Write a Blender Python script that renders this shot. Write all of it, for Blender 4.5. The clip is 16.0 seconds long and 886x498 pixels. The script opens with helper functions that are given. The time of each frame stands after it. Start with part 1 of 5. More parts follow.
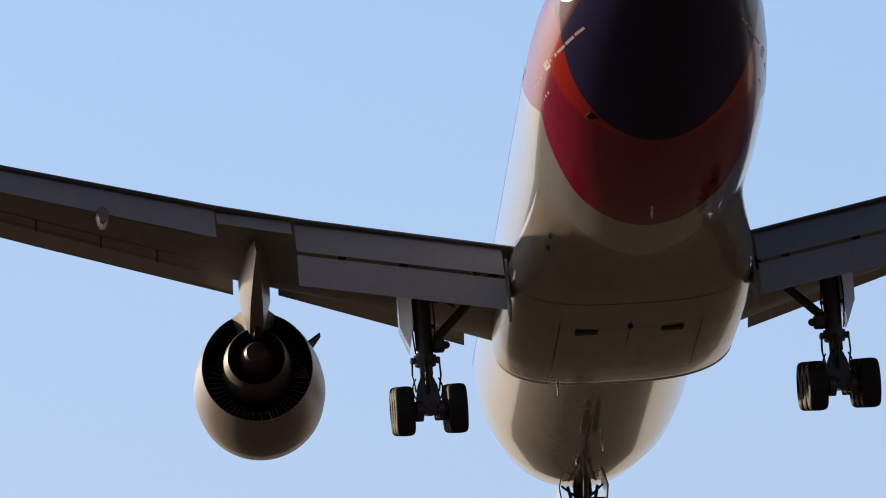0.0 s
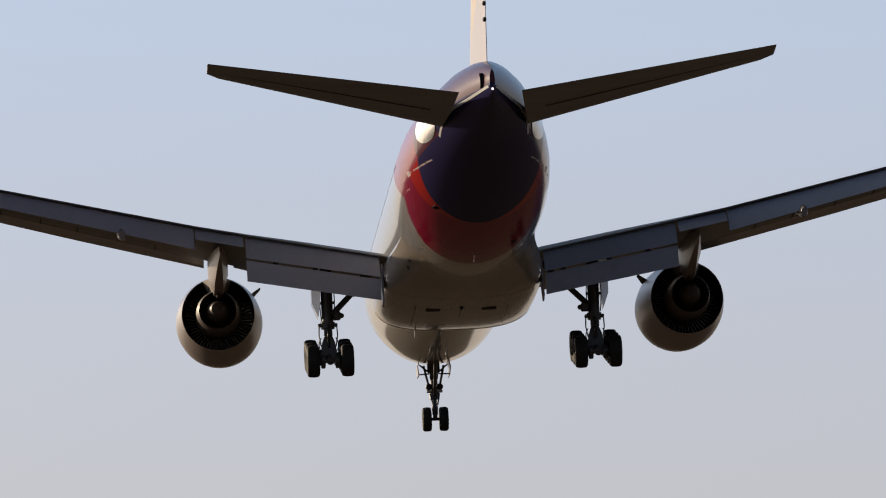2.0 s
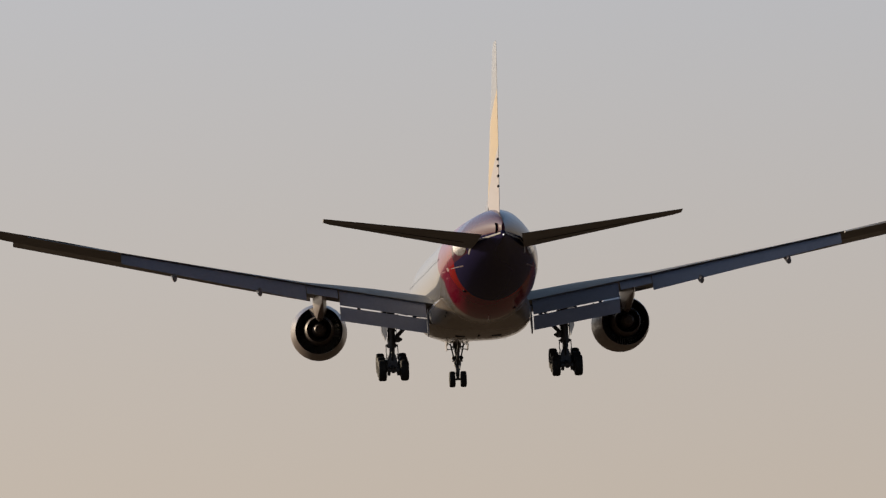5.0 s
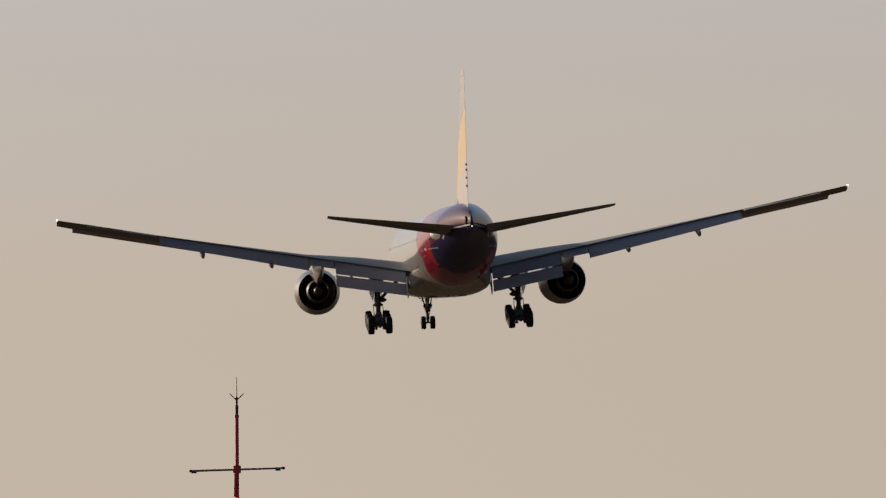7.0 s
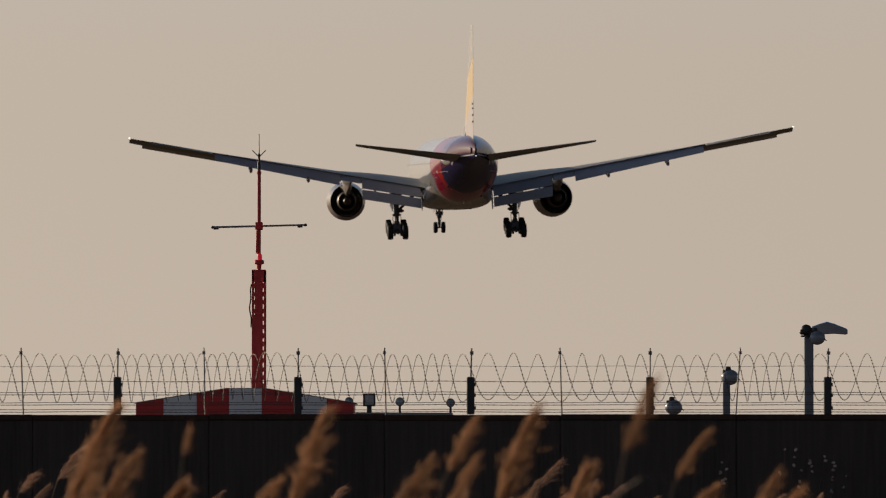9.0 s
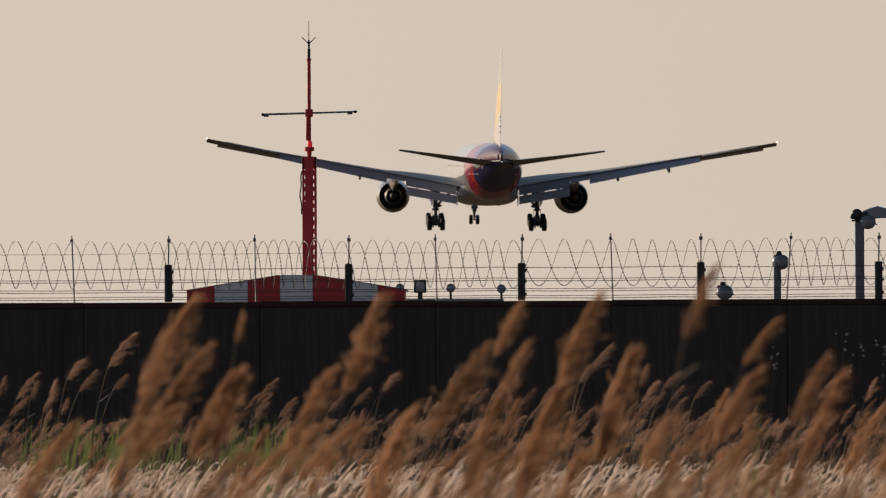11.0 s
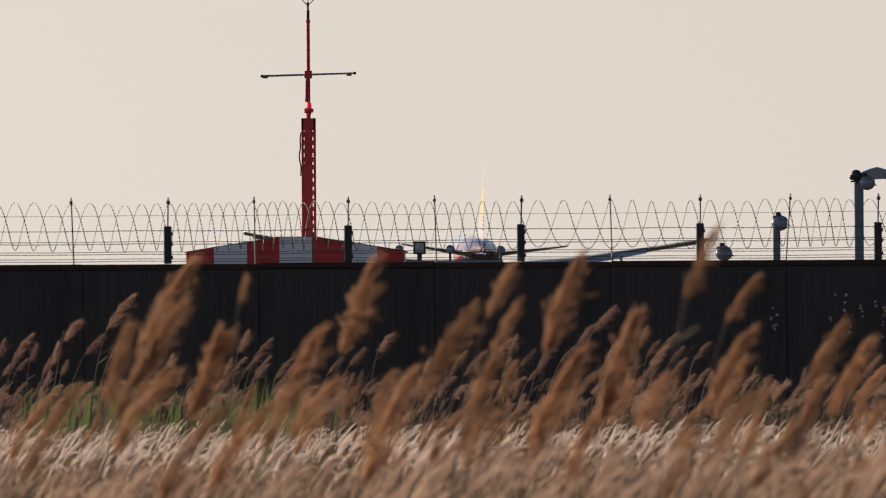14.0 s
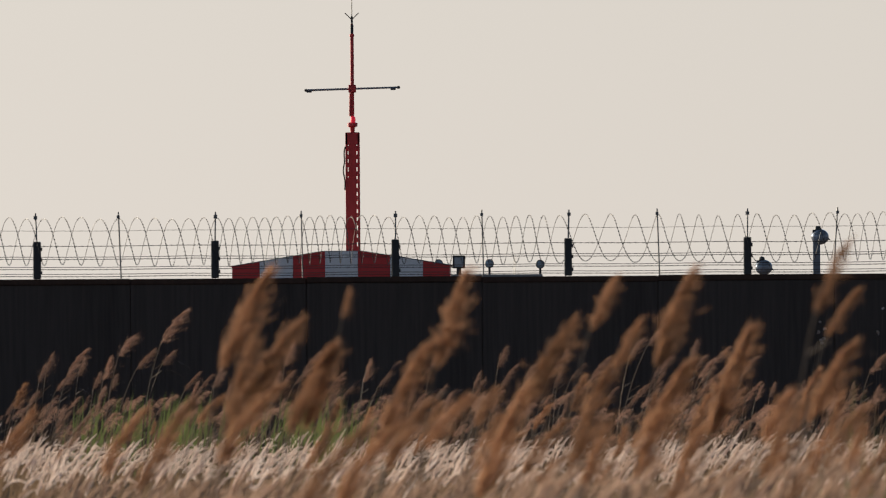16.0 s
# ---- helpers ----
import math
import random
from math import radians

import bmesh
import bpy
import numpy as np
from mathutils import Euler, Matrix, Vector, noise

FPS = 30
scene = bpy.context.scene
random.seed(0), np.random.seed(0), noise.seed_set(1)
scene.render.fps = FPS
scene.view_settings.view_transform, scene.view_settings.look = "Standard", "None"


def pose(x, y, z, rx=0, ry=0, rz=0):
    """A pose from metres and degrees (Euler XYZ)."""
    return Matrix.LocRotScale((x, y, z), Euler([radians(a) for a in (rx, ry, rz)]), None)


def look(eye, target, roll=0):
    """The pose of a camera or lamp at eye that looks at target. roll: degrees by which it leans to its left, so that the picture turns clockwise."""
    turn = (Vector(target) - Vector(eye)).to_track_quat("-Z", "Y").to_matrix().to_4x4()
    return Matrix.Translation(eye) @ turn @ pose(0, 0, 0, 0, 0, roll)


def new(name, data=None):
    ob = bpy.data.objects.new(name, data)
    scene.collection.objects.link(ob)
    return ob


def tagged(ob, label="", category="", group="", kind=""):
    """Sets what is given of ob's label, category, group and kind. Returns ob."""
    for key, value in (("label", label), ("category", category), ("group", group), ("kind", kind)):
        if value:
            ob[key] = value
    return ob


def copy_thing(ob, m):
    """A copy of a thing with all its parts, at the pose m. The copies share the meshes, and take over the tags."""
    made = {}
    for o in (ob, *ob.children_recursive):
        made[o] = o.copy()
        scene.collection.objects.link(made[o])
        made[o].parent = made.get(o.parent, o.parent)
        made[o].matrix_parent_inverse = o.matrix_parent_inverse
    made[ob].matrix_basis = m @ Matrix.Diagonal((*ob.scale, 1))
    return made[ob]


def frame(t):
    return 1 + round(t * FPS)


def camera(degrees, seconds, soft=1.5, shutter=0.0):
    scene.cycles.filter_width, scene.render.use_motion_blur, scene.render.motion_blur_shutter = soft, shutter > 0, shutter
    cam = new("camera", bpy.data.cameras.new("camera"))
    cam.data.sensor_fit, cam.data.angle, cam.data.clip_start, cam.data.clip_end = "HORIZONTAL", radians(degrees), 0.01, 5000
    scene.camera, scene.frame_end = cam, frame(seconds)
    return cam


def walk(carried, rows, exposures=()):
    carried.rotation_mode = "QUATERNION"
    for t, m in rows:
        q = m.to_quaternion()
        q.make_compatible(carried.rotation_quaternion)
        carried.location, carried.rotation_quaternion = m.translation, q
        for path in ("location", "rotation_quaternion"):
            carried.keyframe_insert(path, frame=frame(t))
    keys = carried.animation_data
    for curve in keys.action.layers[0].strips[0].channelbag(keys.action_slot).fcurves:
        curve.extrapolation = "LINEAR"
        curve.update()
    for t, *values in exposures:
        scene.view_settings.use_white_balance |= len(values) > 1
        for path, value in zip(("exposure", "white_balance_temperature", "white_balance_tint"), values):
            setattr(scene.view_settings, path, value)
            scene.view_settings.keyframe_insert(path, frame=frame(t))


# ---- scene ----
cam = camera(5.477, 16.0, soft=1.0)
CAMERA_ROWS = [
    (0, pose(0.000, 0, 1.6, 104.327, 0, 1.190) @ pose(0, 0, 0, 0, 0, 0.00)),
    (0.5, pose(0.000, 0, 1.6, 102.339, 0, 0.872) @ pose(0, 0, 0, 0, 0, 0.00)),
    (1, pose(0.000, 0, 1.6, 100.828, 0, 0.457) @ pose(0, 0, 0, 0, 0, 0.00)),
    (1.5, pose(0.000, 0, 1.6, 99.508, 0, 0.342) @ pose(0, 0, 0, 0, 0, 0.00)),
    (2, pose(0.000, 0, 1.6, 98.370, 0, 0.044) @ pose(0, 0, 0, 0, 0, 0.00)),
    (2.5, pose(0.000, 0, 1.6, 97.470, 0, 0.009) @ pose(0, 0, 0, 0, 0, 0.00)),
    (3, pose(0.000, 0, 1.6, 96.957, 0, 0.107) @ pose(0, 0, 0, 0, 0, 0.00)),
    (3.5, pose(0.000, 0, 1.6, 96.224, 0, 0.071) @ pose(0, 0, 0, 0, 0, 0.00)),
    (3.7, pose(0.000, 0, 1.6, 95.988, 0, 0.073) @ pose(0, 0, 0, 0, 0, 0.00)),
    (5.8, pose(0.000, 0, 1.6, 93.977, 0, 0.101) @ pose(0, 0, 0, 0, 0, 0.00)),
    (6, pose(0.000, 0, 1.6, 93.779, 0, 0.139) @ pose(0, 0, 0, 0, 0, 0.00)),
    (6.5, pose(0.000, 0, 1.6, 93.445, 0, 0.018) @ pose(0, 0, 0, 0, 0, -0.20)),
    (7, pose(0.000, 0, 1.6, 93.075, 0, -0.144) @ pose(0, 0, 0, 0, 0, -0.40)),
    (7.5, pose(0.000, 0, 1.6, 92.758, 0, -0.101) @ pose(0, 0, 0, 0, 0, -0.50)),
    (8, pose(0.000, 0, 1.6, 92.334, 0, -0.087) @ pose(0, 0, 0, 0, 0, -0.54)),
    (8.5, pose(0.000, 0, 1.6, 91.988, 0, -0.073) @ pose(0, 0, 0, 0, 0, -0.36)),
    (9, pose(0.000, 0, 1.6, 91.578, 0, 0.001) @ pose(0, 0, 0, 0, 0, 0.00)),
    (9.5, pose(0.000, 0, 1.6, 91.384, 0, 0.062) @ pose(0, 0, 0, 0, 0, 0.00)),
    (10, pose(0.000, 0, 1.6, 91.140, 0, 0.135) @ pose(0, 0, 0, 0, 0, 0.20)),
    (10.2, pose(0.000, 0, 1.6, 91.012, 0, 0.176) @ pose(0, 0, 0, 0, 0, 0.10)),
    (12.3, pose(0.000, 0, 1.6, 90.821, 0, 0.324) @ pose(0, 0, 0, 0, 0, -0.42)),
    (12.5, pose(0.000, 0, 1.6, 90.810, 0, 0.311) @ pose(0, 0, 0, 0, 0, -0.42)),
    (13, pose(0.000, 0, 1.6, 90.766, 0, 0.294) @ pose(0, 0, 0, 0, 0, -0.39)),
    (13.5, pose(0.000, 0, 1.6, 90.698, 0, 0.310) @ pose(0, 0, 0, 0, 0, -0.42)),
    (14, pose(0.000, 0, 1.6, 90.636, 0, 0.312) @ pose(0, 0, 0, 0, 0, -0.34)),
    (14.5, pose(0.000, 0, 1.6, 90.603, 0, 0.300) @ pose(0, 0, 0, 0, 0, -0.35)),
    (15, pose(-0.030, 0, 1.6, 90.686, 0, 0.322) @ pose(0, 0, 0, 0, 0, 0.05)),
    (15.5, pose(-0.163, 0, 1.6, 90.729, 0, 0.293) @ pose(0, 0, 0, 0, 0, 0.61)),
    (16, pose(-0.430, 0, 1.6, 90.725, 0, 0.448) @ pose(0, 0, 0, 0, 0, -0.38))]
walk(cam, CAMERA_ROWS, exposures=[(0, 0.17, 6500, 10), (1, 0.22, 6500, 10), (2, 0.15, 6500, 10), (3, 0.0, 6500, 10), (7, -0.02, 6500, 10), (8.5, -0.05, 6500, 10), (9.2, -0.07, 6500, 10), (10.2, 0.03, 6500, 10), (12.3, 0.55, 5950, 8), (14, 0.53, 5900, 8), (16, 0.50, 5780, 6)])
cam.data.dof.use_dof = True
cam.data.dof.focus_distance = 260.0
cam.data.dof.aperture_fstop = 7.8

# ---- sky and sun ----
SUN_ELEVATION, SUN_LEFT = 12.0, 48.0      # degrees above the horizon, degrees left of the runway's direction
world = bpy.data.worlds.new("evening_sky")
scene.world = world
world.use_nodes = True
wn, wl = world.node_tree.nodes, world.node_tree.links
sky = wn.new("ShaderNodeTexSky")
sky.sky_type, sky.sun_disc = "NISHITA", False
sky.sun_elevation, sky.sun_rotation = radians(SUN_ELEVATION), radians(-SUN_LEFT)
sky.dust_density, sky.air_density = 3.0, 1.2
where = wn.new("ShaderNodeTexCoord")
split = wn.new("ShaderNodeSeparateXYZ")
wl.new(where.outputs["Generated"], split.inputs[0])
haze = wn.new("ShaderNodeValToRGB")
band = wn.new("ShaderNodeMapRange")
band.inputs["From Min"].default_value, band.inputs["From Max"].default_value = 0.0, math.sin(radians(18))
wl.new(split.outputs["Z"], band.inputs["Value"])
wl.new(band.outputs["Result"], haze.inputs["Fac"])


def linear(r, g, b):
    return tuple((c / 255 / 12.92 if c < 10 else ((c / 255 + 0.055) / 1.055) ** 2.4) for c in (r, g, b)) + (1,)


HAZE = [(0.0, (196, 181, 165)), (1.0, (196, 181, 165)), (2.6, (195, 181, 165)), (4.0, (192, 183, 174)), (6.0, (188, 187, 188)),
        (8.0, (185, 190, 201)), (10.0, (181, 194, 214)), (13.0, (172, 196, 228)), (16.5, (158, 191, 231))]
while len(haze.color_ramp.elements) < len(HAZE):
    haze.color_ramp.elements.new(0.5)
for stop, (deg, rgb) in zip(haze.color_ramp.elements, HAZE):
    stop.position, stop.color = math.sin(radians(deg)) / math.sin(radians(18)), linear(*rgb)
dim = wn.new("ShaderNodeVectorMath")
dim.operation = "SCALE"
dim.inputs["Scale"].default_value = 0.025
wl.new(sky.outputs[0], dim.inputs[0])
blend = wn.new("ShaderNodeMix")
blend.data_type = "RGBA"
upward = wn.new("ShaderNodeMapRange")
upward.interpolation_type = "SMOOTHSTEP"
upward.inputs["From Min"].default_value, upward.inputs["From Max"].default_value = 0.27, 0.6
wl.new(split.outputs["Z"], upward.inputs["Value"])
wl.new(upward.outputs["Result"], blend.inputs[0])
wl.new(haze.outputs[0], blend.inputs[6])
wl.new(dim.outputs[0], blend.inputs[7])
# the sky fades away from the sun's side
aside = wn.new("ShaderNodeVectorMath")
aside.operation = "DOT_PRODUCT"
aside.inputs[1].default_value = (-math.sin(radians(SUN_LEFT)), math.cos(radians(SUN_LEFT)), 0)
wl.new(where.outputs["Generated"], aside.inputs[0])
fade = wn.new("ShaderNodeMapRange")
fade.inputs["From Min"].default_value, fade.inputs["From Max"].default_value = -0.45, 1.0
fade.inputs["To Min"].default_value, fade.inputs["To Max"].default_value = 0.37, 1.19
wl.new(aside.outputs["Value"], fade.inputs["Value"])
turned_sky = wn.new("ShaderNodeVectorMath")
turned_sky.operation = "SCALE"
wl.new(blend.outputs[2], turned_sky.inputs[0])
wl.new(fade.outputs["Result"], turned_sky.inputs["Scale"])
# the bright haze round the sun
to_sun = Vector((-math.sin(radians(SUN_LEFT)) * math.cos(radians(SUN_ELEVATION)), math.cos(radians(SUN_LEFT)) * math.cos(radians(SUN_ELEVATION)), math.sin(radians(SUN_ELEVATION))))
near_sun = wn.new("ShaderNodeVectorMath")
near_sun.operation = "DOT_PRODUCT"
near_sun.inputs[1].default_value = to_sun
wl.new(where.outputs["Generated"], near_sun.inputs[0])
facing = wn.new("ShaderNodeMath")
facing.operation = "MAXIMUM"
facing.inputs[1].default_value = 0.0
wl.new(near_sun.outputs["Value"], facing.inputs[0])
falloff = wn.new("ShaderNodeMath")
falloff.operation = "POWER"
falloff.inputs[1].default_value = 20.0
wl.new(facing.outputs[0], falloff.inputs[0])
aureole = wn.new("ShaderNodeVectorMath")
aureole.operation = "SCALE"
aureole.inputs[0].default_value = (2.6, 2.15, 1.6)
wl.new(falloff.outputs[0], aureole.inputs["Scale"])
whole = wn.new("ShaderNodeVectorMath")
wl.new(turned_sky.outputs[0], whole.inputs[0])
wl.new(aureole.outputs[0], whole.inputs[1])
wl.new(whole.outputs[0], wn["Background"].inputs["Color"])
wn["Background"].inputs["Strength"].default_value = 1.0

sun = new("sun", bpy.data.lights.new("sun", "SUN"))
sun.data.energy, sun.data.angle, sun.data.color = 3.9, radians(0.6), (1.0, 0.80, 0.56)
sun.matrix_world = look(to_sun * 50, (0, 0, 0))


# ---- materials ----
def material(name, color, rough=0.5, metal=0.0, second=None, grain=4.0, bump=0.0, coat=0.0, streak=(1, 1, 1), spread=0.5, gloss=0.5):
    m = bpy.data.materials.new(name)
    m.use_nodes = True
    n, l = m.node_tree.nodes, m.node_tree.links
    b = n["Principled BSDF"]
    b.inputs["Roughness"].default_value, b.inputs["Metallic"].default_value = rough, metal
    b.inputs["Specular IOR Level"].default_value = gloss
    b.inputs["Coat Weight"].default_value, b.inputs["Coat Roughness"].default_value = coat, 0.05
    co = n.new("ShaderNodeTexCoord")
    mp = n.new("ShaderNodeMapping")
    mp.inputs["Scale"].default_value = streak
    l.new(co.outputs["Object"], mp.inputs[0])
    big, fine = n.new("ShaderNodeTexNoise"), n.new("ShaderNodeTexNoise")
    big.inputs["Scale"].default_value, big.inputs["Detail"].default_value = grain * 0.25, 4
    fine.inputs["Scale"].default_value, fine.inputs["Detail"].default_value = grain * 3, 5
    l.new(mp.outputs[0], big.inputs["Vector"])
    l.new(mp.outputs[0], fine.inputs["Vector"])
    add = n.new("ShaderNodeMath")
    add.operation = "MULTIPLY_ADD"
    l.new(fine.outputs["Fac"], add.inputs[0])
    add.inputs[1].default_value = 0.5
    half = n.new("ShaderNodeMath")
    half.operation = "MULTIPLY"
    half.inputs[1].default_value = 0.5
    l.new(big.outputs["Fac"], half.inputs[0])
    l.new(half.outputs[0], add.inputs[2])
    ramp = n.new("ShaderNodeMapRange")
    ramp.inputs["From Min"].default_value, ramp.inputs["From Max"].default_value = 0.5 - spread * 0.4, 0.5 + spread * 0.4
    l.new(add.outputs[0], ramp.inputs["Value"])
    mix = n.new("ShaderNodeMix")
    mix.data_type = "RGBA"
    mix.inputs[6].default_value = (*color, 1)
    mix.inputs[7].default_value = (*(second or [c * 0.8 for c in color]), 1)
    l.new(ramp.outputs["Result"], mix.inputs[0])
    l.new(mix.outputs[2], b.inputs["Base Color"])
    if bump:
        bp = n.new("ShaderNodeBump")
        bp.inputs["Strength"].default_value, bp.inputs["Distance"].default_value = 0.6, bump
        l.new(fine.outputs["Fac"], bp.inputs["Height"])
        l.new(bp.outputs[0], b.inputs["Normal"])
    return m


def glow(name, color, strength):
    m = bpy.data.materials.new(name)
    m.use_nodes = True
    b = m.node_tree.nodes["Principled BSDF"]
    b.inputs["Base Color"].default_value = (*color, 1)
    b.inputs["Emission Color"].default_value = (*color, 1)
    b.inputs["Emission Strength"].default_value = strength
    return m


def leafy(name, color, second, through_part=0.45, grain=6.0, spread=0.6):
    """Thin plant matter that lets some light through."""
    m = material(name, color, 0.75, second=second, grain=grain, spread=spread)
    n, l = m.node_tree.nodes, m.node_tree.links
    b, out = n["Principled BSDF"], n["Material Output"]
    source = b.inputs["Base Color"].links[0].from_socket
    info = n.new("ShaderNodeObjectInfo")
    tone = n.new("ShaderNodeHueSaturation")
    vary = n.new("ShaderNodeMapRange")
    vary.inputs["To Min"].default_value, vary.inputs["To Max"].default_value = 0.75, 1.2
    l.new(info.outputs["Random"], vary.inputs["Value"])
    l.new(vary.outputs["Result"], tone.inputs["Value"])
    l.new(source, tone.inputs["Color"])
    l.new(tone.outputs[0], b.inputs["Base Color"])
    tr = n.new("ShaderNodeBsdfTranslucent")
    l.new(tone.outputs[0], tr.inputs["Color"])
    mx = n.new("ShaderNodeMixShader")
    mx.inputs[0].default_value = through_part
    l.new(b.outputs[0], mx.inputs[1])
    l.new(tr.outputs[0], mx.inputs[2])
    l.new(mx.outputs[0], out.inputs["Surface"])
    return m


def banded(name, stops, along=1.0, rough=0.28, above=None, coat=0.8, gloss=0.5, shoulder=None):
    """Livery paint: each stop (edge, colour, slope) colours what lies behind along * y + slope * z = edge.
    above = (z0, z per metre of y, ((station, colour), ...), tone, (y, z)): over that line the first band shows in a
    paler tone, its sheen put into the colour, and behind each station its colour;
    behind that y and under that z the last band's colour comes back.
    shoulder = (edge, slope, z): over that height the first band begins at this steeper line."""
    m = material(name, (0.41, 0.385, 0.345), rough, second=(0.31, 0.285, 0.25), grain=0.8, coat=coat, gloss=gloss, spread=0.7, streak=(1, 0.3, 1))
    n, l = m.node_tree.nodes, m.node_tree.links
    b = n["Principled BSDF"]
    color = b.inputs["Base Color"].links[0].from_socket
    co = n.new("ShaderNodeTexCoord")
    sp = n.new("ShaderNodeSeparateXYZ")
    l.new(co.outputs["Object"], sp.inputs[0])

    def mixed(fac, old, rgb=None, socket=None):
        mix = n.new("ShaderNodeMix")
        mix.data_type = "RGBA"
        l.new(fac, mix.inputs[0])
        l.new(old, mix.inputs[6])
        if socket:
            l.new(socket, mix.inputs[7])
        else:
            mix.inputs[7].default_value = (*rgb, 1)
        return mix.outputs[2]

    def math_node(kind, a, second, third=None):
        node = n.new("ShaderNodeMath")
        node.operation = kind
        l.new(a, node.inputs[0])
        for k, v in ((1, second), (2, third)):
            if isinstance(v, (int, float)):
                node.inputs[k].default_value = v
            elif v is not None:
                l.new(v, node.inputs[k])
        return node.outputs[0]

    def ramped(value, a, b0, low, high):
        node = n.new("ShaderNodeMapRange")
        for k, v in (("From Min", a), ("From Max", b0), ("To Min", low), ("To Max", high)):
            node.inputs[k].default_value = v
        l.new(value, node.inputs["Value"])
        return node.outputs["Result"]

    fore = math_node("MULTIPLY", sp.outputs["Y"], along)
    first = None
    for edge, rgb, slope in stops:
        u = math_node("MULTIPLY_ADD", sp.outputs["Z"], slope, fore)
        mask = ramped(u, edge, edge - 0.05, 0, 1)
        if first is None and shoulder:
            steep = math_node("MULTIPLY_ADD", sp.outputs["Z"], shoulder[1], fore)
            higher = math_node("GREATER_THAN", sp.outputs["Z"], shoulder[2])
            mask = math_node("MAXIMUM", math_node("MULTIPLY", ramped(steep, shoulder[0], shoulder[0] - 0.05, 0, 1), higher), mask)
        color = mixed(mask, color, rgb)
        if first is None:
            begun = mask
            first, dull = color, ramped(mask, 0, 1, 1.0, 0.3)
    dull = math_node("MULTIPLY", dull, ramped(mask, 0, 1, 1.0, 0.3))       # the tail's dark paint is duller
    if above:
        line = math_node("MULTIPLY_ADD", sp.outputs["Y"], above[1], above[0])
        over = math_node("GREATER_THAN", sp.outputs["Z"], line)
        dull = math_node("MAXIMUM", dull, math_node("MULTIPLY", over, 0.05))
        color = mixed(over, color, socket=first)
        # the band's pink sheen on the upper flank, painted as a paler tone
        color = mixed(math_node("MULTIPLY", over, begun), color, above[3])
        for station, rgb in above[2]:
            aft = math_node("MULTIPLY", math_node("LESS_THAN", sp.outputs["Y"], station), over)
            color = mixed(aft, color, rgb)
        low = math_node("MULTIPLY", math_node("LESS_THAN", sp.outputs["Y"], above[4][0]), math_node("LESS_THAN", sp.outputs["Z"], above[4][1]))
        color = mixed(low, color, stops[-1][1])
    for inp, most in (("Coat Weight", coat), ("Specular IOR Level", gloss)):
        l.new(math_node("MULTIPLY", dull, most), b.inputs[inp])
    l.new(color, b.inputs["Base Color"])
    return m


M_FUSELAGE = banded("fuselage_paint", [(-16.17, (0.27, 0.006, 0.036), 1.8), (-17.49, (0.42, 0.016, 0.014), 0.4), (-19.4, (0.030, 0.026, 0.085), 1.3)], rough=0.2,
                    above=(-2.29, -0.12, ((-19.6, (0.11, 0.035, 0.05)),), (0.33, 0.05, 0.07), (-23.2, 1.32)), shoulder=(-13.1, -1.88, -0.83))
M_FIN = banded("fin_paint", [(-0.2, (0.74, 0.53, 0.24), 1.0), (-3.35, (0.60, 0.55, 0.54), 1.0)], along=0.35)
M_BELLY = material("belly_paint", (0.37, 0.32, 0.265), 0.2, second=(0.26, 0.222, 0.18), grain=0.7, coat=0.3, spread=0.7, streak=(1, 0.25, 1), gloss=0.35)
M_WING = material("wing_grey_paint", (0.38, 0.375, 0.38), 0.5, second=(0.20, 0.195, 0.19), grain=1.5, spread=0.8, streak=(0.25, 2.2, 1), gloss=0.15)
M_FLAP = material("flap_grey_paint", (0.43, 0.44, 0.53), 0.42, second=(0.33, 0.34, 0.415), grain=1.5, coat=0.05, spread=0.7, gloss=0.3)
M_SLAT = material("slat_metal", (0.55, 0.55, 0.56), 0.3, metal=0.7, grain=2)
M_PLATE = material("polished_seal_plate", (0.78, 0.76, 0.75), 0.25, metal=0.65, second=(0.45, 0.43, 0.42), grain=2.2, coat=0.4, spread=0.6)
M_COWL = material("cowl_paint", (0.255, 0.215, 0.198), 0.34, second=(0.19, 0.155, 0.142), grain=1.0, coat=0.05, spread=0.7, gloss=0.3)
M_DUCT = material("engine_duct_lining", (0.15, 0.12, 0.108), 0.6, second=(0.10, 0.08, 0.072), grain=6)
M_HOT = material("heat_stained_metal", (0.10, 0.074, 0.062), 0.5, metal=0.25, second=(0.055, 0.042, 0.035), grain=3, spread=0.8)
M_VANE = material("vane_metal", (0.24, 0.24, 0.24), 0.4, metal=0.6, grain=8)
M_TYRE = material("tyre_rubber", (0.016, 0.016, 0.017), 0.7, second=(0.024, 0.023, 0.022), grain=9, bump=0.004, gloss=0.25)
M_RIM = material("wheel_rim_paint", (0.55, 0.53, 0.5), 0.4, metal=0.3, grain=8)
M_GEAR = material("gear_steel_paint", (0.10, 0.10, 0.105), 0.45, metal=0.4, second=(0.05, 0.05, 0.05), grain=9, spread=0.8)
M_DARK = material("dark_gap_sealant", (0.015, 0.015, 0.017), 0.7, grain=6)
M_BAR = material("white_lettering_paint", (0.78, 0.76, 0.72), 0.4, grain=6)
M_LETTER = material("worn_lettering_paint", (0.58, 0.47, 0.45), 0.4, second=(0.38, 0.27, 0.27), grain=9, spread=0.7)
M_DOOR = material("bluish_white_door_paint", (0.80, 0.83, 0.88), 0.22, metal=0.5, second=(0.62, 0.65, 0.70), grain=3, coat=0.3, spread=0.7)
M_WHITE_LAMP = glow("white_lamp_glow", (1, 0.93, 0.85), 1.3)
M_RED_LAMP = glow("red_lamp_glow", (1, 0.03, 0.06), 0.2)
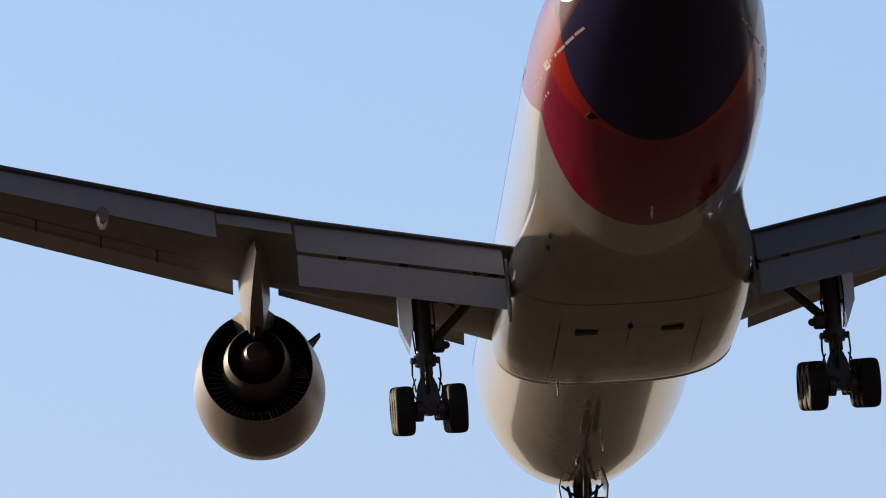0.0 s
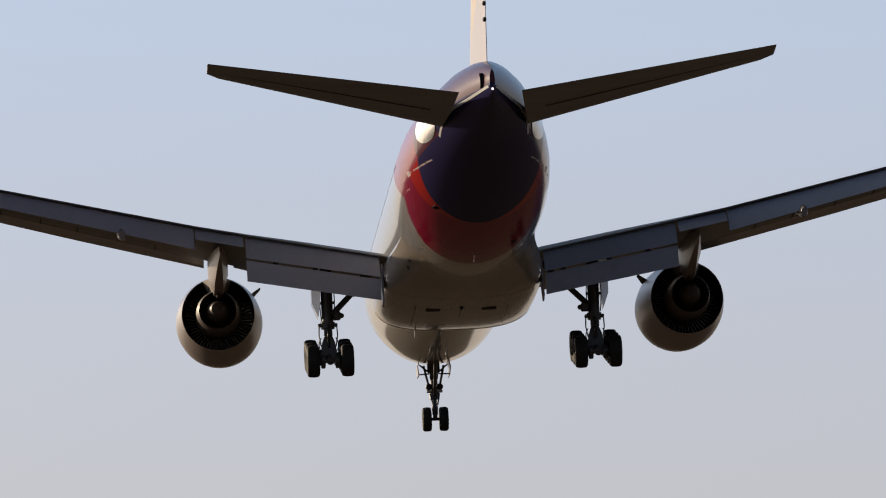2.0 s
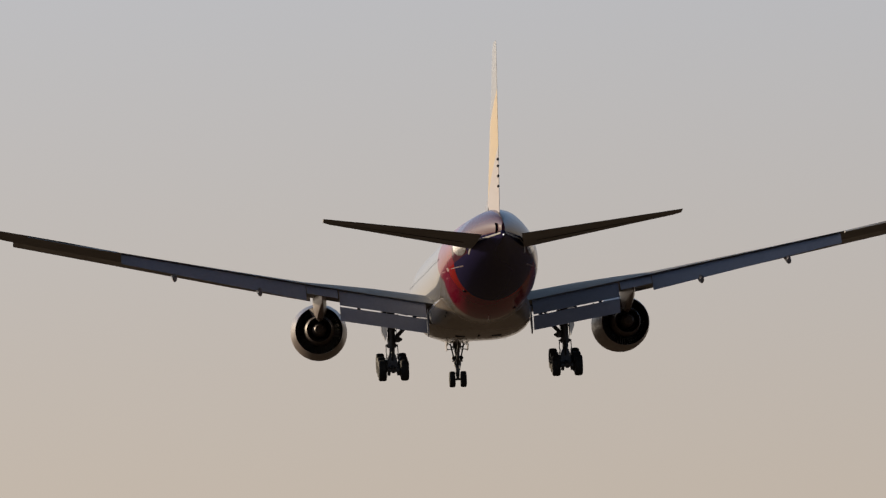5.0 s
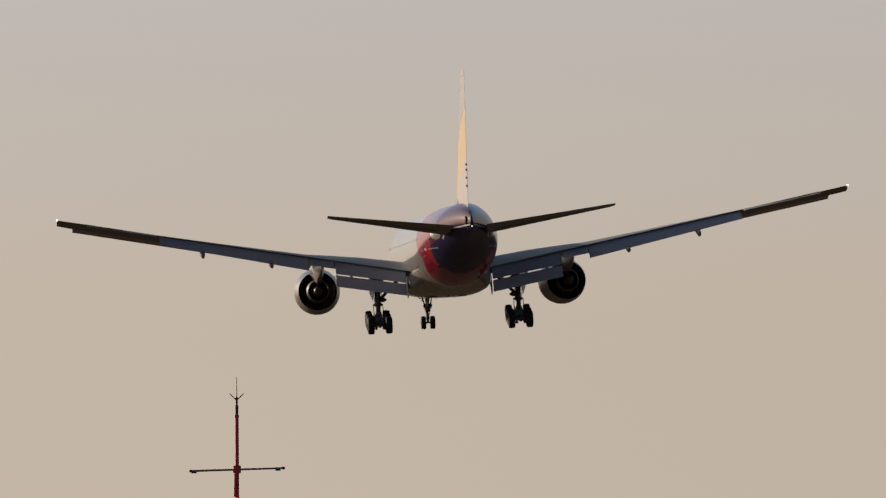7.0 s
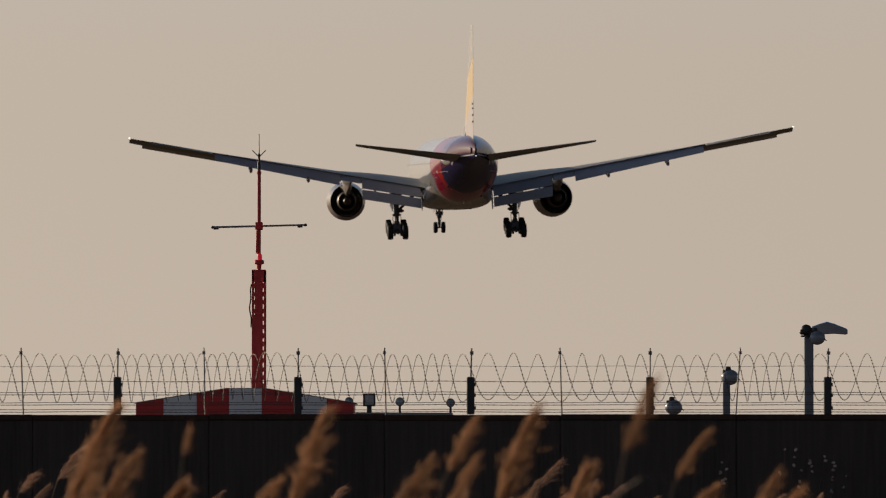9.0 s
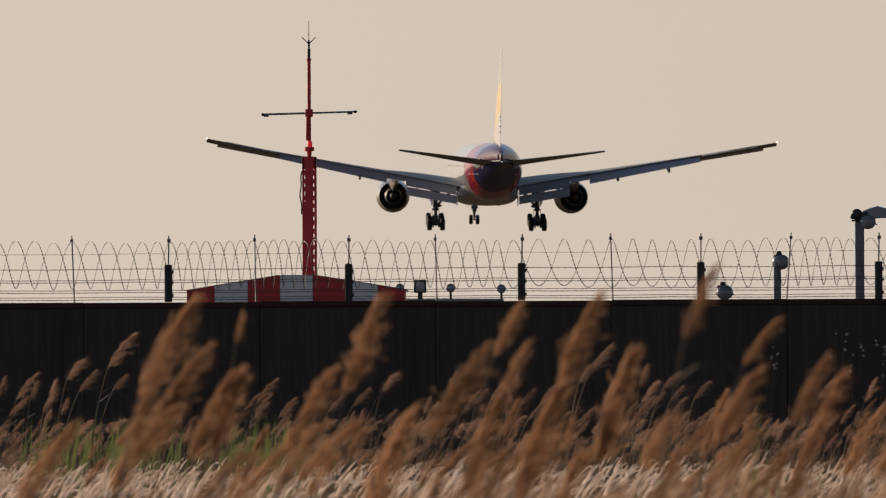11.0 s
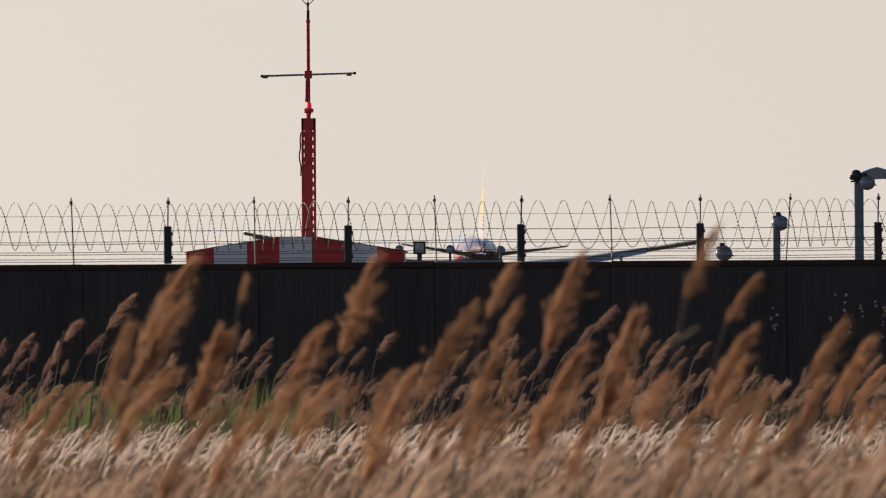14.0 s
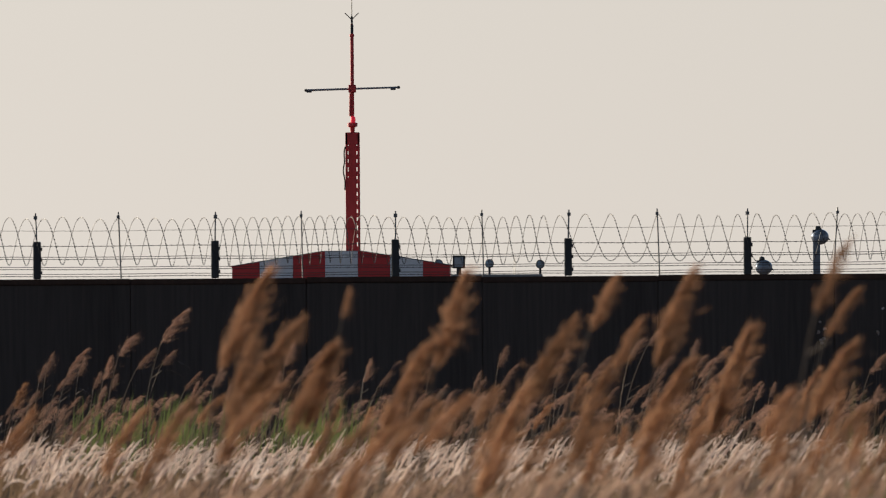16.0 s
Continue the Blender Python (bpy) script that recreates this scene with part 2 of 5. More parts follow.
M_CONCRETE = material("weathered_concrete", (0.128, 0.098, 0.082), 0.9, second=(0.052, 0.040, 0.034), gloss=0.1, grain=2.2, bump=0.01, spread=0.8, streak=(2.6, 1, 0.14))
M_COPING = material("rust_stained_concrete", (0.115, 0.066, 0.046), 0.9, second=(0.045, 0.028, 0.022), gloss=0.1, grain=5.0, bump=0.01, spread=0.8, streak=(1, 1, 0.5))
M_STEEL = material("dark_galvanised_steel", (0.20, 0.20, 0.21), 0.5, metal=0.6, second=(0.12, 0.11, 0.10), grain=12, spread=0.8)
M_POST = material("black_painted_post", (0.03, 0.03, 0.032), 0.6, second=(0.05, 0.045, 0.04), grain=10, bump=0.003)
M_WIRE = material("razor_wire_steel", (0.10, 0.095, 0.09), 0.55, metal=0.5, second=(0.07, 0.055, 0.045), grain=14, spread=0.9)
M_RED = material("red_hazard_paint", (0.60, 0.032, 0.034), 0.45, second=(0.50, 0.028, 0.028), grain=3, spread=0.7, streak=(1, 1, 0.4))
M_WHITE = material("white_hazard_paint", (0.84, 0.85, 0.87), 0.5, second=(0.73, 0.73, 0.73), grain=3, spread=0.7, streak=(1, 1, 0.4))
M_POLE = material("grey_painted_pole", (0.19, 0.205, 0.235), 0.45, second=(0.14, 0.15, 0.17), grain=7, spread=0.8)
M_HOUSING = material("grey_housing_paint", (0.27, 0.29, 0.33), 0.22, second=(0.19, 0.205, 0.235), grain=8, coat=0.3)
M_GLASS = material("lamp_glass", (0.30, 0.36, 0.42), 0.08, grain=6, coat=1.0)
M_WINDOW = material("cabin_window_glass", (0.46, 0.45, 0.44), 0.12, grain=6, coat=1.0)
M_SLAB = material("grey_roof_slab", (0.30, 0.30, 0.30), 0.8, second=(0.22, 0.22, 0.21), grain=4, bump=0.005)
M_GROUND = material("dry_grass_ground", (0.135, 0.104, 0.078), 0.95, second=(0.086, 0.066, 0.048), grain=0.6, spread=0.9, gloss=0.0)
M_HEAD = leafy("reed_panicle", (0.49, 0.268, 0.146), (0.315, 0.17, 0.092), 0.62)
# same reed as M_HEAD; the shade near the wall is put into this copy's colour
M_FAR_HEAD = leafy("shaded_reed_panicle", (0.46, 0.285, 0.205), (0.29, 0.175, 0.125), 0.5)
M_STEM = leafy("dry_reed_stem", (0.23, 0.16, 0.105), (0.13, 0.09, 0.06), 0.25)
M_GREEN = leafy("green_reed_leaf", (0.14, 0.165, 0.055), (0.085, 0.11, 0.036), 0.55)
# plume paints: plume-sized light and dark patches stand in for sun and shade
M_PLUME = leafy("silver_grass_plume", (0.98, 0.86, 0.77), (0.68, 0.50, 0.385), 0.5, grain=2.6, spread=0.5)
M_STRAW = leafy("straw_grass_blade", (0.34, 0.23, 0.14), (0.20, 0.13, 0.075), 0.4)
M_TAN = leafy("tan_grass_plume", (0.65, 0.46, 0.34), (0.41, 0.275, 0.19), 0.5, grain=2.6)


# ---- mesh helpers ----
def mesh_of(name, bm, mat, smooth=True):
    bmesh.ops.recalc_face_normals(bm, faces=bm.faces)
    me = bpy.data.meshes.new(name)
    bm.to_mesh(me)
    bm.free()
    me.materials.append(mat)
    if smooth:
        me.shade_smooth()
        me.set_sharp_from_angle(angle=radians(38))
    return me


def part(name, bm, mat, parent, label="", smooth=True):
    ob = new(name, mesh_of(name, bm, mat, smooth) if isinstance(bm, bmesh.types.BMesh) else bm)
    ob.parent = parent
    return tagged(ob, label=label)


def thing(name, label, category, group="", kind="", at=(0, 0, 0)):
    ob = new(name)
    ob.empty_display_size = 0.2
    ob.location = at
    return tagged(ob, label, category, group, kind)


def loft(bm, rings, close=True, caps=True):
    rows = [[bm.verts.new(p) for p in ring] for ring in rings]
    n = len(rows[0])
    for a, b in zip(rows, rows[1:]):
        for i in range(n if close else n - 1):
            j = (i + 1) % n
            bm.faces.new((a[i], a[j], b[j], b[i]))
    if caps:
        bm.faces.new(rows[0])
        bm.faces.new(rows[-1])
    return bm


def box(bm, x0, x1, y0, y1, z0, z1, bevel=0.0):
    r = bmesh.ops.create_cube(bm, size=1.0, matrix=Matrix.Translation(((x0 + x1) / 2, (y0 + y1) / 2, (z0 + z1) / 2)) @ Matrix.Diagonal((x1 - x0, y1 - y0, z1 - z0, 1)))
    if bevel:
        edges = list({e for v in r["verts"] for e in v.link_edges})
        bmesh.ops.bevel(bm, geom=edges, offset=bevel, segments=1, affect="EDGES")
    return bm


def rod(bm, a, b, r0, r1=None, n=10):
    a, b = Vector(a), Vector(b)
    q = (b - a).to_track_quat("Z", "Y")
    rings = []
    for p, r in ((a, r0), (b, r0 if r1 is None else r1)):
        rings.append([p + q @ Vector((r * math.cos(k * math.tau / n), r * math.sin(k * math.tau / n), 0)) for k in range(n)])
    return loft(bm, rings)


def turned(bm, profile, axis="Y", n=40, center=(0, 0, 0), caps=False):
    """A body of revolution from (along, radius) pairs."""
    c = Vector(center)
    rings = []
    for s, r in profile:
        ring = []
        for k in range(n):
            a = k * math.tau / n
            p = (r * math.cos(a), s, r * math.sin(a)) if axis == "Y" else (s, r * math.cos(a), r * math.sin(a)) if axis == "X" else (r * math.cos(a), r * math.sin(a), s)
            ring.append(c + Vector(p))
        rings.append(ring)
    return loft(bm, rings, caps=caps)


def ball(bm, c, r, sx=1, sy=1, sz=1, u=16, v=10):
    bmesh.ops.create_uvsphere(bm, u_segments=u, v_segments=v, radius=r, matrix=Matrix.Translation(c) @ Matrix.Diagonal((sx, sy, sz, 1)))
    return bm


def foil(lead, trail, thick, lift=0.0, n=9):
    """A wing section between two points in a fore-and-aft plane."""
    lead, trail = Vector(lead), Vector(trail)
    chord = (lead - trail).length
    up, lo = [], []
    for k in range(n + 1):
        s = (1 - math.cos(math.pi * k / n)) / 2
        p = lead.lerp(trail, s)
        h = thick * chord * 5 * (0.2969 * math.sqrt(s) - 0.126 * s - 0.3516 * s * s + 0.2843 * s ** 3 - 0.1015 * s ** 4) + 0.004
        camber = lift * chord * 4 * s * (1 - s)
        up.append(p + Vector((0, 0, camber + h)))
        lo.append(p + Vector((0, 0, camber - h)))
    return up + lo[::-1][:-1]


# ---- the airliner: x to its right, y forward, z up, from the body's axis above the main wheels ----
def lead_y(x):
    return 9.6 - (x - 3.1) * 0.687


def trail_y(x):
    return -2.1 - (x - 3.1) * 0.06 if x < 9.7 else -2.5 - (x - 9.7) * 0.36


def trail_z(x):
    return -1.56 + (x - 3.1) * 0.183 if x < 8.6 else -0.55 + (x - 8.6) * 0.179


def lead_z(x):
    return trail_z(x) + 0.15 * (1 - x / 30) - 0.42 + float(np.interp(x, [3, 6.5, 9, 11.2], [0.36, 0.36, 0.2, 0.03]))


def mirrored(points, side):
    return [Vector((p[0] * side, p[1], p[2])) for p in points]


def side_surface(sections, side, n=9):
    rings = [mirrored(foil(*s, n=n), side) for s in sections]
    return loft(bmesh.new(), rings)


def build_fuselage(plane):
    spine = [(31.6, -0.9, 0.06, 0.06), (31.2, -0.85, 0.55, 0.5), (30.3, -0.75, 1.1, 1.05), (28.6, -0.5, 1.95, 1.95), (26.5, -0.27, 2.58, 2.6),
             (24, -0.10, 2.98, 2.99), (21.5, 0, 3.1, 3.1), (20, 0, 3.1, 3.1), (14, 0, 3.1, 3.1), (6, 0, 3.1, 3.1), (0, 0, 3.1, 3.1), (-6, 0, 3.1, 3.1), (-9.5, 0, 3.1, 3.1)]
    for y, top, low, half in ((-12, 3.1, -2.98, 3.09), (-14, 3.09, -2.7, 3.04), (-16, 3.06, -2.3, 2.94), (-18, 3.03, -1.84, 2.76), (-20, 3.04, -1.36, 2.5),
                              (-22, 3.04, -0.86, 2.16), (-24, 3.02, -0.35, 1.76), (-26, 2.86, 0.08, 1.3), (-28, 2.58, 0.48, 0.82), (-29.6, 2.22, 0.76, 0.42), (-30.75, 1.88, 1.0, 0.1)):
        spine.append((y, (top + low) / 2, half, (top - low) / 2))
    rings = []
    for y, zc, a, b in spine:
        rings.append([(a * math.cos(k * math.tau / 144), y, zc + b * math.sin(k * math.tau / 144)) for k in range(144)])
    part("fuselage", loft(bmesh.new(), rings), M_FUSELAGE, plane, "pale grey fuselage with red and navy bands at the tail")
    # wing-to-body fairing
    profile = ((9.7, 2.6, -2.95, -1.3), (9.0, 2.95, -3.14, -1.2), (8.2, 3.14, -3.36, -1.08), (7.6, 3.24, -3.5, -1.0), (7.1, 3.3, -3.59, -0.95), (6.6, 3.32, -3.63, -0.92), (4, 3.34, -3.69, -0.9), (1, 3.34, -3.66, -0.95),
               (-1.5, 3.27, -3.58, -1.15), (-3.0, 3.2, -3.5, -1.2), (-12.0, 3.2, -3.5, -1.2))

    def fairing_ring(y, grow=0.0):
        half, low, high = (np.interp(-y, [-p[0] for p in profile], [p[k] for p in profile]) for k in (1, 2, 3))
        ring, c, h = [], (low + high) / 2, (high - low) / 2
        top, bottom, wide = (float(np.interp(-y, [9.5, 12, 14], row)) for row in ((3.1, 3.1, 3.09), (-3.1, -2.98, -2.7), (3.1, 3.09, 3.04)))
        for k in range(144):
            a = k * math.tau / 144
            ca, sa = math.cos(a), math.sin(a)
            p = Vector((half * math.copysign(abs(ca) ** 0.66, ca), 0, c + h * math.copysign(abs(sa) ** 0.74, sa)))
            # towards the tail it melts into the hull, later on its flanks than under the keel
            reach = 4.5 + 1.5 * min(1, abs(p.x) / 2.4) ** 1.6
            s = min(1.06, max(0.0, (-3.0 - y) / reach))
            s = s * s * (3 - 2 * s) if s < 1 else 1 + (s - 1)
            d = Vector((p.x / wide, 0, (p.z - (top + bottom) / 2) / ((top - bottom) / 2)))
            d = d.normalized()
            hull = Vector((d.x * wide, 0, d.z * (top - bottom) / 2 + (top + bottom) / 2))
            p = p.lerp(hull * (1 - 0.25 * max(0, s - 1)), min(1, s)) if s < 1 else hull * (1 - 0.6 * (s - 1))
            out = Vector((ca, 0, sa)) * grow
            ring.append((p.x + out.x, y, p.z + out.z))
        return ring

    stations = [p[0] for p in profile[:-1]] + [-3.8, -4.6, -5.4, -6.2] + [-6.6 - 0.13 * k for k in range(25)]
    fairing = part("wing_body_fairing", loft(bmesh.new(), [fairing_ring(y) for y in stations]), M_BELLY, plane)
    for x in (-1.15, 1.15):
        part("air_outlet", box(bmesh.new(), x - 0.30, x + 0.30, -0.35, 0.05, -3.645, -3.58, 0.01), M_DARK, fairing)
    part("beacon_lamp", ball(bmesh.new(), (0, -0.7, -3.61), 0.08, 1, 1.4, 1), M_DARK, fairing)
    for y, wide in ((2.6, 0.008), (-0.4, 0.008), (-3.1, 0.02)):
        part("panel_seam", loft(bmesh.new(), [fairing_ring(y - wide, 0.003)[75:142], fairing_ring(y + wide, 0.003)[75:142]], close=False, caps=False), M_DARK, fairing)
    # white strip stands in for sunlight glinting along the fairing's front rim
    part("fairing_lip", loft(bmesh.new(), [fairing_ring(y, out)[78:139] for y, out in ((6.96, 0.002), (7.1, 0.03), (7.45, 0.03), (7.6, 0.0))], close=False, caps=False), M_BAR, fairing, "white strip painting the glint along the fairing's rim")
    for x in (-1.9, 0.0, 1.9):
        bm = bmesh.new()
        loft(bm, [[(x - 0.01, y, z), (x + 0.01, y, z)] for y, z in ((4.6, -3.684), (1, -3.666), (-1.4, -3.589))], close=False, caps=False)
        part("panel_seam", bm, M_DARK, fairing)
    # two slots on the flank behind the wing root
    for y, angle in ((-6.4, 214), (-7.05, 211)):
        k = round(angle / 2.5)
        a, b = fairing_ring(y, 0.012), fairing_ring(y - 0.26, 0.012)
        part("side_vent", loft(bmesh.new(), [[a[k - 1], a[k], a[k + 1]], [b[k - 2], b[k - 1], b[k]]], close=False, caps=False), M_DARK, fairing)
    # tail end: exhaust opening, skid, drain mast, light
    part("exhaust_pipe", turned(bmesh.new(), [(-0.08, 0.30), (0.2, 0.27), (0.2, 0.2), (-0.06, 0.25), (-0.03, 0.01)], "X", 18, (-0.34, -29.7, 1.6)), M_DARK, plane, "dark auxiliary exhaust opening")
    part("tail_light", ball(bmesh.new(), (0, -30.80, 1.12), 0.045), M_WHITE_LAMP, plane, "white glowing tail light")
    skid = bmesh.new()
    loft(skid, [[(-0.02, -11.9, -3.14), (0.02, -11.9, -3.14), (0.02, -12.3, -3.12), (-0.02, -12.3, -3.12)], [(-0.035, -12.0, -2.7), (0.035, -12.0, -2.7), (0.035, -12.6, -2.7), (-0.035, -12.6, -2.7)]])
    part("tail_skid", skid, M_BAR, plane)
    part("drain_mast", rod(bmesh.new(), (-1.6, 7.0, -3.88), (-1.6, 6.8, -3.5), 0.03), M_BAR, plane)
    part("blade_antenna", rod(bmesh.new(), (0.2, 18, -3.42), (0.2, 18.1, -3.0), 0.02, 0.05), M_BAR, plane)
    # painted letters on the flank, as plain bars
    for y, z, ly, lz in ((-17.3, -0.22, 0.6, 0.2), (-18.1, -0.22, 0.75, 0.07), (-18.95, -0.22, 0.75, 0.06), (-19.8, -0.21, 0.75, 0.06), (-20.65, -0.2, 0.75, 0.06), (-15.3, -0.5, 0.15, 0.45), (-15.62, -0.5, 0.15, 0.45), (-15.94, -0.5, 0.15, 0.45), (-16.26, -0.5, 0.15, 0.45)):
        for side in (-1, 1):
            bm = bmesh.new()
            h = lambda zz, yy: side * (np.interp(-yy, [12, 14, 16, 18, 20, 22], [3.09, 3.04, 2.94, 2.76, 2.5, 2.16]) * math.sqrt(max(0, 1 - ((zz - np.interp(-yy, [12, 16, 18, 22], [0.06, 0.38, 0.6, 1.03])) / np.interp(-yy, [12, 16, 18, 22], [3.04, 2.68, 2.43, 1.89])) ** 2)) + 0.006)
            v = [bm.verts.new((h(zz, yy), yy, zz)) for yy, zz in ((y - ly / 2, z - lz / 2), (y + ly / 2, z - lz / 2), (y + ly / 2, z + lz / 2), (y - ly / 2, z + lz / 2))]
            bm.faces.new(v)
            part("lettering_bar", bm, M_LETTER, plane, "white lettering bar", smooth=False)
    # bare metal plates where the tailplane pivots, and the bright seam running from them to the tail's end
    def skin(y, z, side, out):
        half, low, high = (np.interp(-y, [20, 22, 24, 26, 28, 29.6, 30.75], row) for row in ((2.5, 2.16, 1.76, 1.3, 0.82, 0.42, 0.1), (-1.36, -0.86, -0.35, 0.08, 0.48, 0.76, 1.0), (3.04, 3.04, 3.02, 2.86, 2.58, 2.22, 1.88)))
        c, b = (low + high) / 2, (high - low) / 2
        return (side * (half * math.sqrt(max(0, 1 - ((z - c) / b) ** 2)) + out), y, z)

    for side in (-1, 1):
        grid = []
        for y in np.linspace(-23.4, -20.1, 16):
            round_off = math.sqrt(max(0.0, 1 - ((y + 21.75) / 1.66) ** 2))
            grid.append([skin(y, z, side, 0.03) for z in np.linspace(1.1 - 0.7 * round_off, 1.4, 10)])
        part("tailplane_seal_plate", loft(bmesh.new(), grid, close=False, caps=False), M_PLATE, plane, "bare metal plate at the tailplane root")
        seam = []
        for y in np.linspace(-30.6, -23.2, 26):
            z = float(np.interp(y, [-30.6, -29.4, -26.0, -24.4, -23.2], [1.25, 1.2, 1.1, 0.86, 0.40]))
            seam.append([skin(y, z - 0.05, side, 0.02), skin(y, z + 0.05, side, 0.03)])
        part("tail_cone_seam", loft(bmesh.new(), seam, close=False, caps=False), M_BAR, plane, "bright metal seam along the tail cone")
    # small black vents under the tail
    for x, y, z in ((-1.64, -17.16, -1.56), (1.5, -12.8, -2.44)):
        part("tail_vent", ball(bmesh.new(), (x, y, z), 0.16, 1.2, 0.7, 0.5, 10, 6), M_DARK, plane)
    # cabin windows along both flanks
    pane = bmesh.new()
    turned(pane, [(-0.004, 0.07), (0.004, 0.07)], "X", 10, caps=True)
    pane = mesh_of("cabin_window", pane, M_WINDOW)
    for side in (-1, 1):
        for k in range(56):
            y = 24.2 - k * 0.68
            ob = part("cabin_window", pane, None, plane)
            ob.matrix_basis = pose(side * 3.036, y, 0.62, 0, side * -11.5, 0) @ Matrix.Diagonal((1, 1, 1.35, 1))


def build_wing(plane, side):
    xs = (2.4, 4.5, 6.5, 8.6, 10.9, 14, 18, 22.6, 26, 28.6, 29.8, 30.42)
    sec = []
    for x in xs:
        ly = lead_y(x) - (1.0 if x > 30 else 0.2 if x > 29.5 else 0)
        ty = trail_y(x)
        if x > 22.6:
            ty = np.interp(x, [22.6, 28.6, 30.42], [trail_y(22.6) - 0.9, -10.9, -11.55])
        sec.append(((x, ly, lead_z(x)), (x, ty, trail_z(x)), 0.115 if x < 9 else 0.10 - 0.02 * (x - 9) / 21, 0.012))
    wing = part("wing", side_surface(sec, side, 12), M_WING, plane)
    # inboard flap in two segments, with the dark gap between
    for name, pts in (("flap_main_segment", ((-1.75, -1.52), (-2.92, -2.49))), ("flap_aft_segment", ((-2.86, -2.585), (-3.2, -3.48)))):
        s = []
        for x in (3.36, 5.2, 7.0, 8.8):
            g = (x - 3.36) / 5.44
            dz, dy = 0.93 * g, -0.3 * g
            a, b = pts
            s.append(((x, a[0] + dy, a[1] + dz), (x, b[0] + dy, b[1] + dz), 0.10, 0.02))
        part(name, side_surface(s, side, 6), M_FLAP, wing, "blue-grey lowered inboard flap")
    for x in (4.1, 6.0, 7.6):
        dz = 0.93 * (x - 3.36) / 5.44
        part("flap_bracket", loft(bmesh.new(), [mirrored([(xx, -2.2, -2.0 + dz), (xx, -2.95, -2.52 + dz), (xx, -2.93, -2.58 + dz), (xx, -2.5, -2.45 + dz)], side) for xx in (x - 0.1, x + 0.1)]), M_DARK, wing)
    part("flap_end_plate", loft(bmesh.new(), [mirrored([(x, -2.2, -1.9), (x, -3.1, -3.45), (x, -2.5, -3.68), (x, -1.4, -2.8)], side) for x in (3.23, 3.30)]), M_FLAP, wing)
    # flaperon behind the engine, barely lowered
    s = [((x, -1.9 - (x - 8.9) * 0.1, trail_z(x) + 0.0), (x, -3.3 - (x - 8.9) * 0.15, trail_z(x) - 0.62), 0.11, 0.0) for x in (8.9, 10.85)]
    part("flaperon", side_surface(s, side, 6), M_FLAP, wing)
    # outboard flap
    s = []
    for x in (10.9, 13, 16, 19, 22.5):
        g = (x - 10.9) / 11.6
        s.append(((x, trail_y(x) + 0.55, trail_z(x) - 0.02), (x, trail_y(x) - 1.0 + 0.3 * g, trail_z(x) - 1.08 + 0.36 * g), 0.10, 0.03))
    part("outboard_flap", side_surface(s, side, 6), M_FLAP, wing, "blue-grey lowered outboard flap")
    s = [((x, trail_y(x) + 0.1, trail_z(x) - 0.04), (x, np.interp(x, [22.6, 28.4], [trail_y(22.6) - 1.2, -11.3]), trail_z(x) - 0.12), 0.10, 0.0) for x in (22.7, 28.3)]
    part("aileron", side_surface(s, side, 6), M_WING, wing)
    # leading-edge slats, drooped, broken at the engine
    for x0, x1 in ((3.95, 9.1), (10.35, 15.66), (15.6, 20.16), (20.1, 24.66), (24.6, 29.2)):
        s = [((x, lead_y(x) + 0.75 - 0.012 * x, lead_z(x) - (0.46 - 0.04 * (x - 4) if x < 10 else 0.48) + 0.006 * x), (x, lead_y(x) - 0.45, lead_z(x) - 0.02), 0.10, 0.10) for x in (x0, x1)]
        part("slat", side_surface(s, side, 6), M_SLAT, wing)
    # flap track fairings
    for x in (13.85, 19.2):
        ty, tz = trail_y(x), trail_z(x)
        bm = bmesh.new()
        rings = []
        for y, r, z in ((ty + 3.4, 0.04, tz - 0.35), (ty + 2.4, 0.2, tz - 0.5), (ty + 0.8, 0.26, tz - 0.72), (ty - 0.4, 0.25, tz - 0.95), (ty - 1.25, 0.2, tz - 1.12), (ty - 1.4, 0.16, tz - 1.14)):
            rings.append([(side * x + 0.75 * r * math.cos(k * math.tau / 12), y, z + 1.1 * r * math.sin(k * math.tau / 12)) for k in range(12)])
        part("flap_track_fairing", loft(bm, rings), M_COWL, wing)
    part("wingtip_light", ball(bmesh.new(), (side * 30.4, -11.4, 3.36), 0.09), M_WHITE_LAMP, wing, "white glowing wingtip light")
    # wheel-bay door edge under the root
    door = [(5.74, -0.15, -1.75), (6.10, 0.05, -1.75), (6.10, 0.05, -3.1), (5.86, -0.12, -3.75), (5.76, -0.16, -3.2)]
    part("gear_bay_door", loft(bmesh.new(), [mirrored(door, side), mirrored([(x, y + 0.9, z) for x, y, z in door], side)]), M_DOOR, plane, "bluish-white landing gear door hanging open")
    # joints between the skin panels on the underside
    def skin(x, s):
        lead, trail = Vector((x, lead_y(x), lead_z(x))), Vector((x, trail_y(x), trail_z(x)))
        t = 0.115 if x < 9 else 0.10 - 0.02 * (x - 9) / 21
        chord = (lead - trail).length
        h = t * chord * 5 * (0.2969 * math.sqrt(s) - 0.126 * s - 0.3516 * s * s + 0.2843 * s ** 3 - 0.1015 * s ** 4) + 0.004
        p = lead.lerp(trail, s)
        return Vector((x * side, p.y, p.z + 0.012 * chord * 4 * s * (1 - s) - h - 0.012))

    for s, x0, x1 in ((0.14, 11.2, 29), (0.30, 11.0, 29), (0.62, 11.2, 22.4)):
        pts = [skin(x0 + (x1 - x0) * k / 16, s) for k in range(17)]
        part("panel_seam", loft(bmesh.new(), [[p - Vector((0, 0.022, 0)), p + Vector((0, 0.022, 0))] for p in pts], close=False, caps=False), M_DARK, wing)
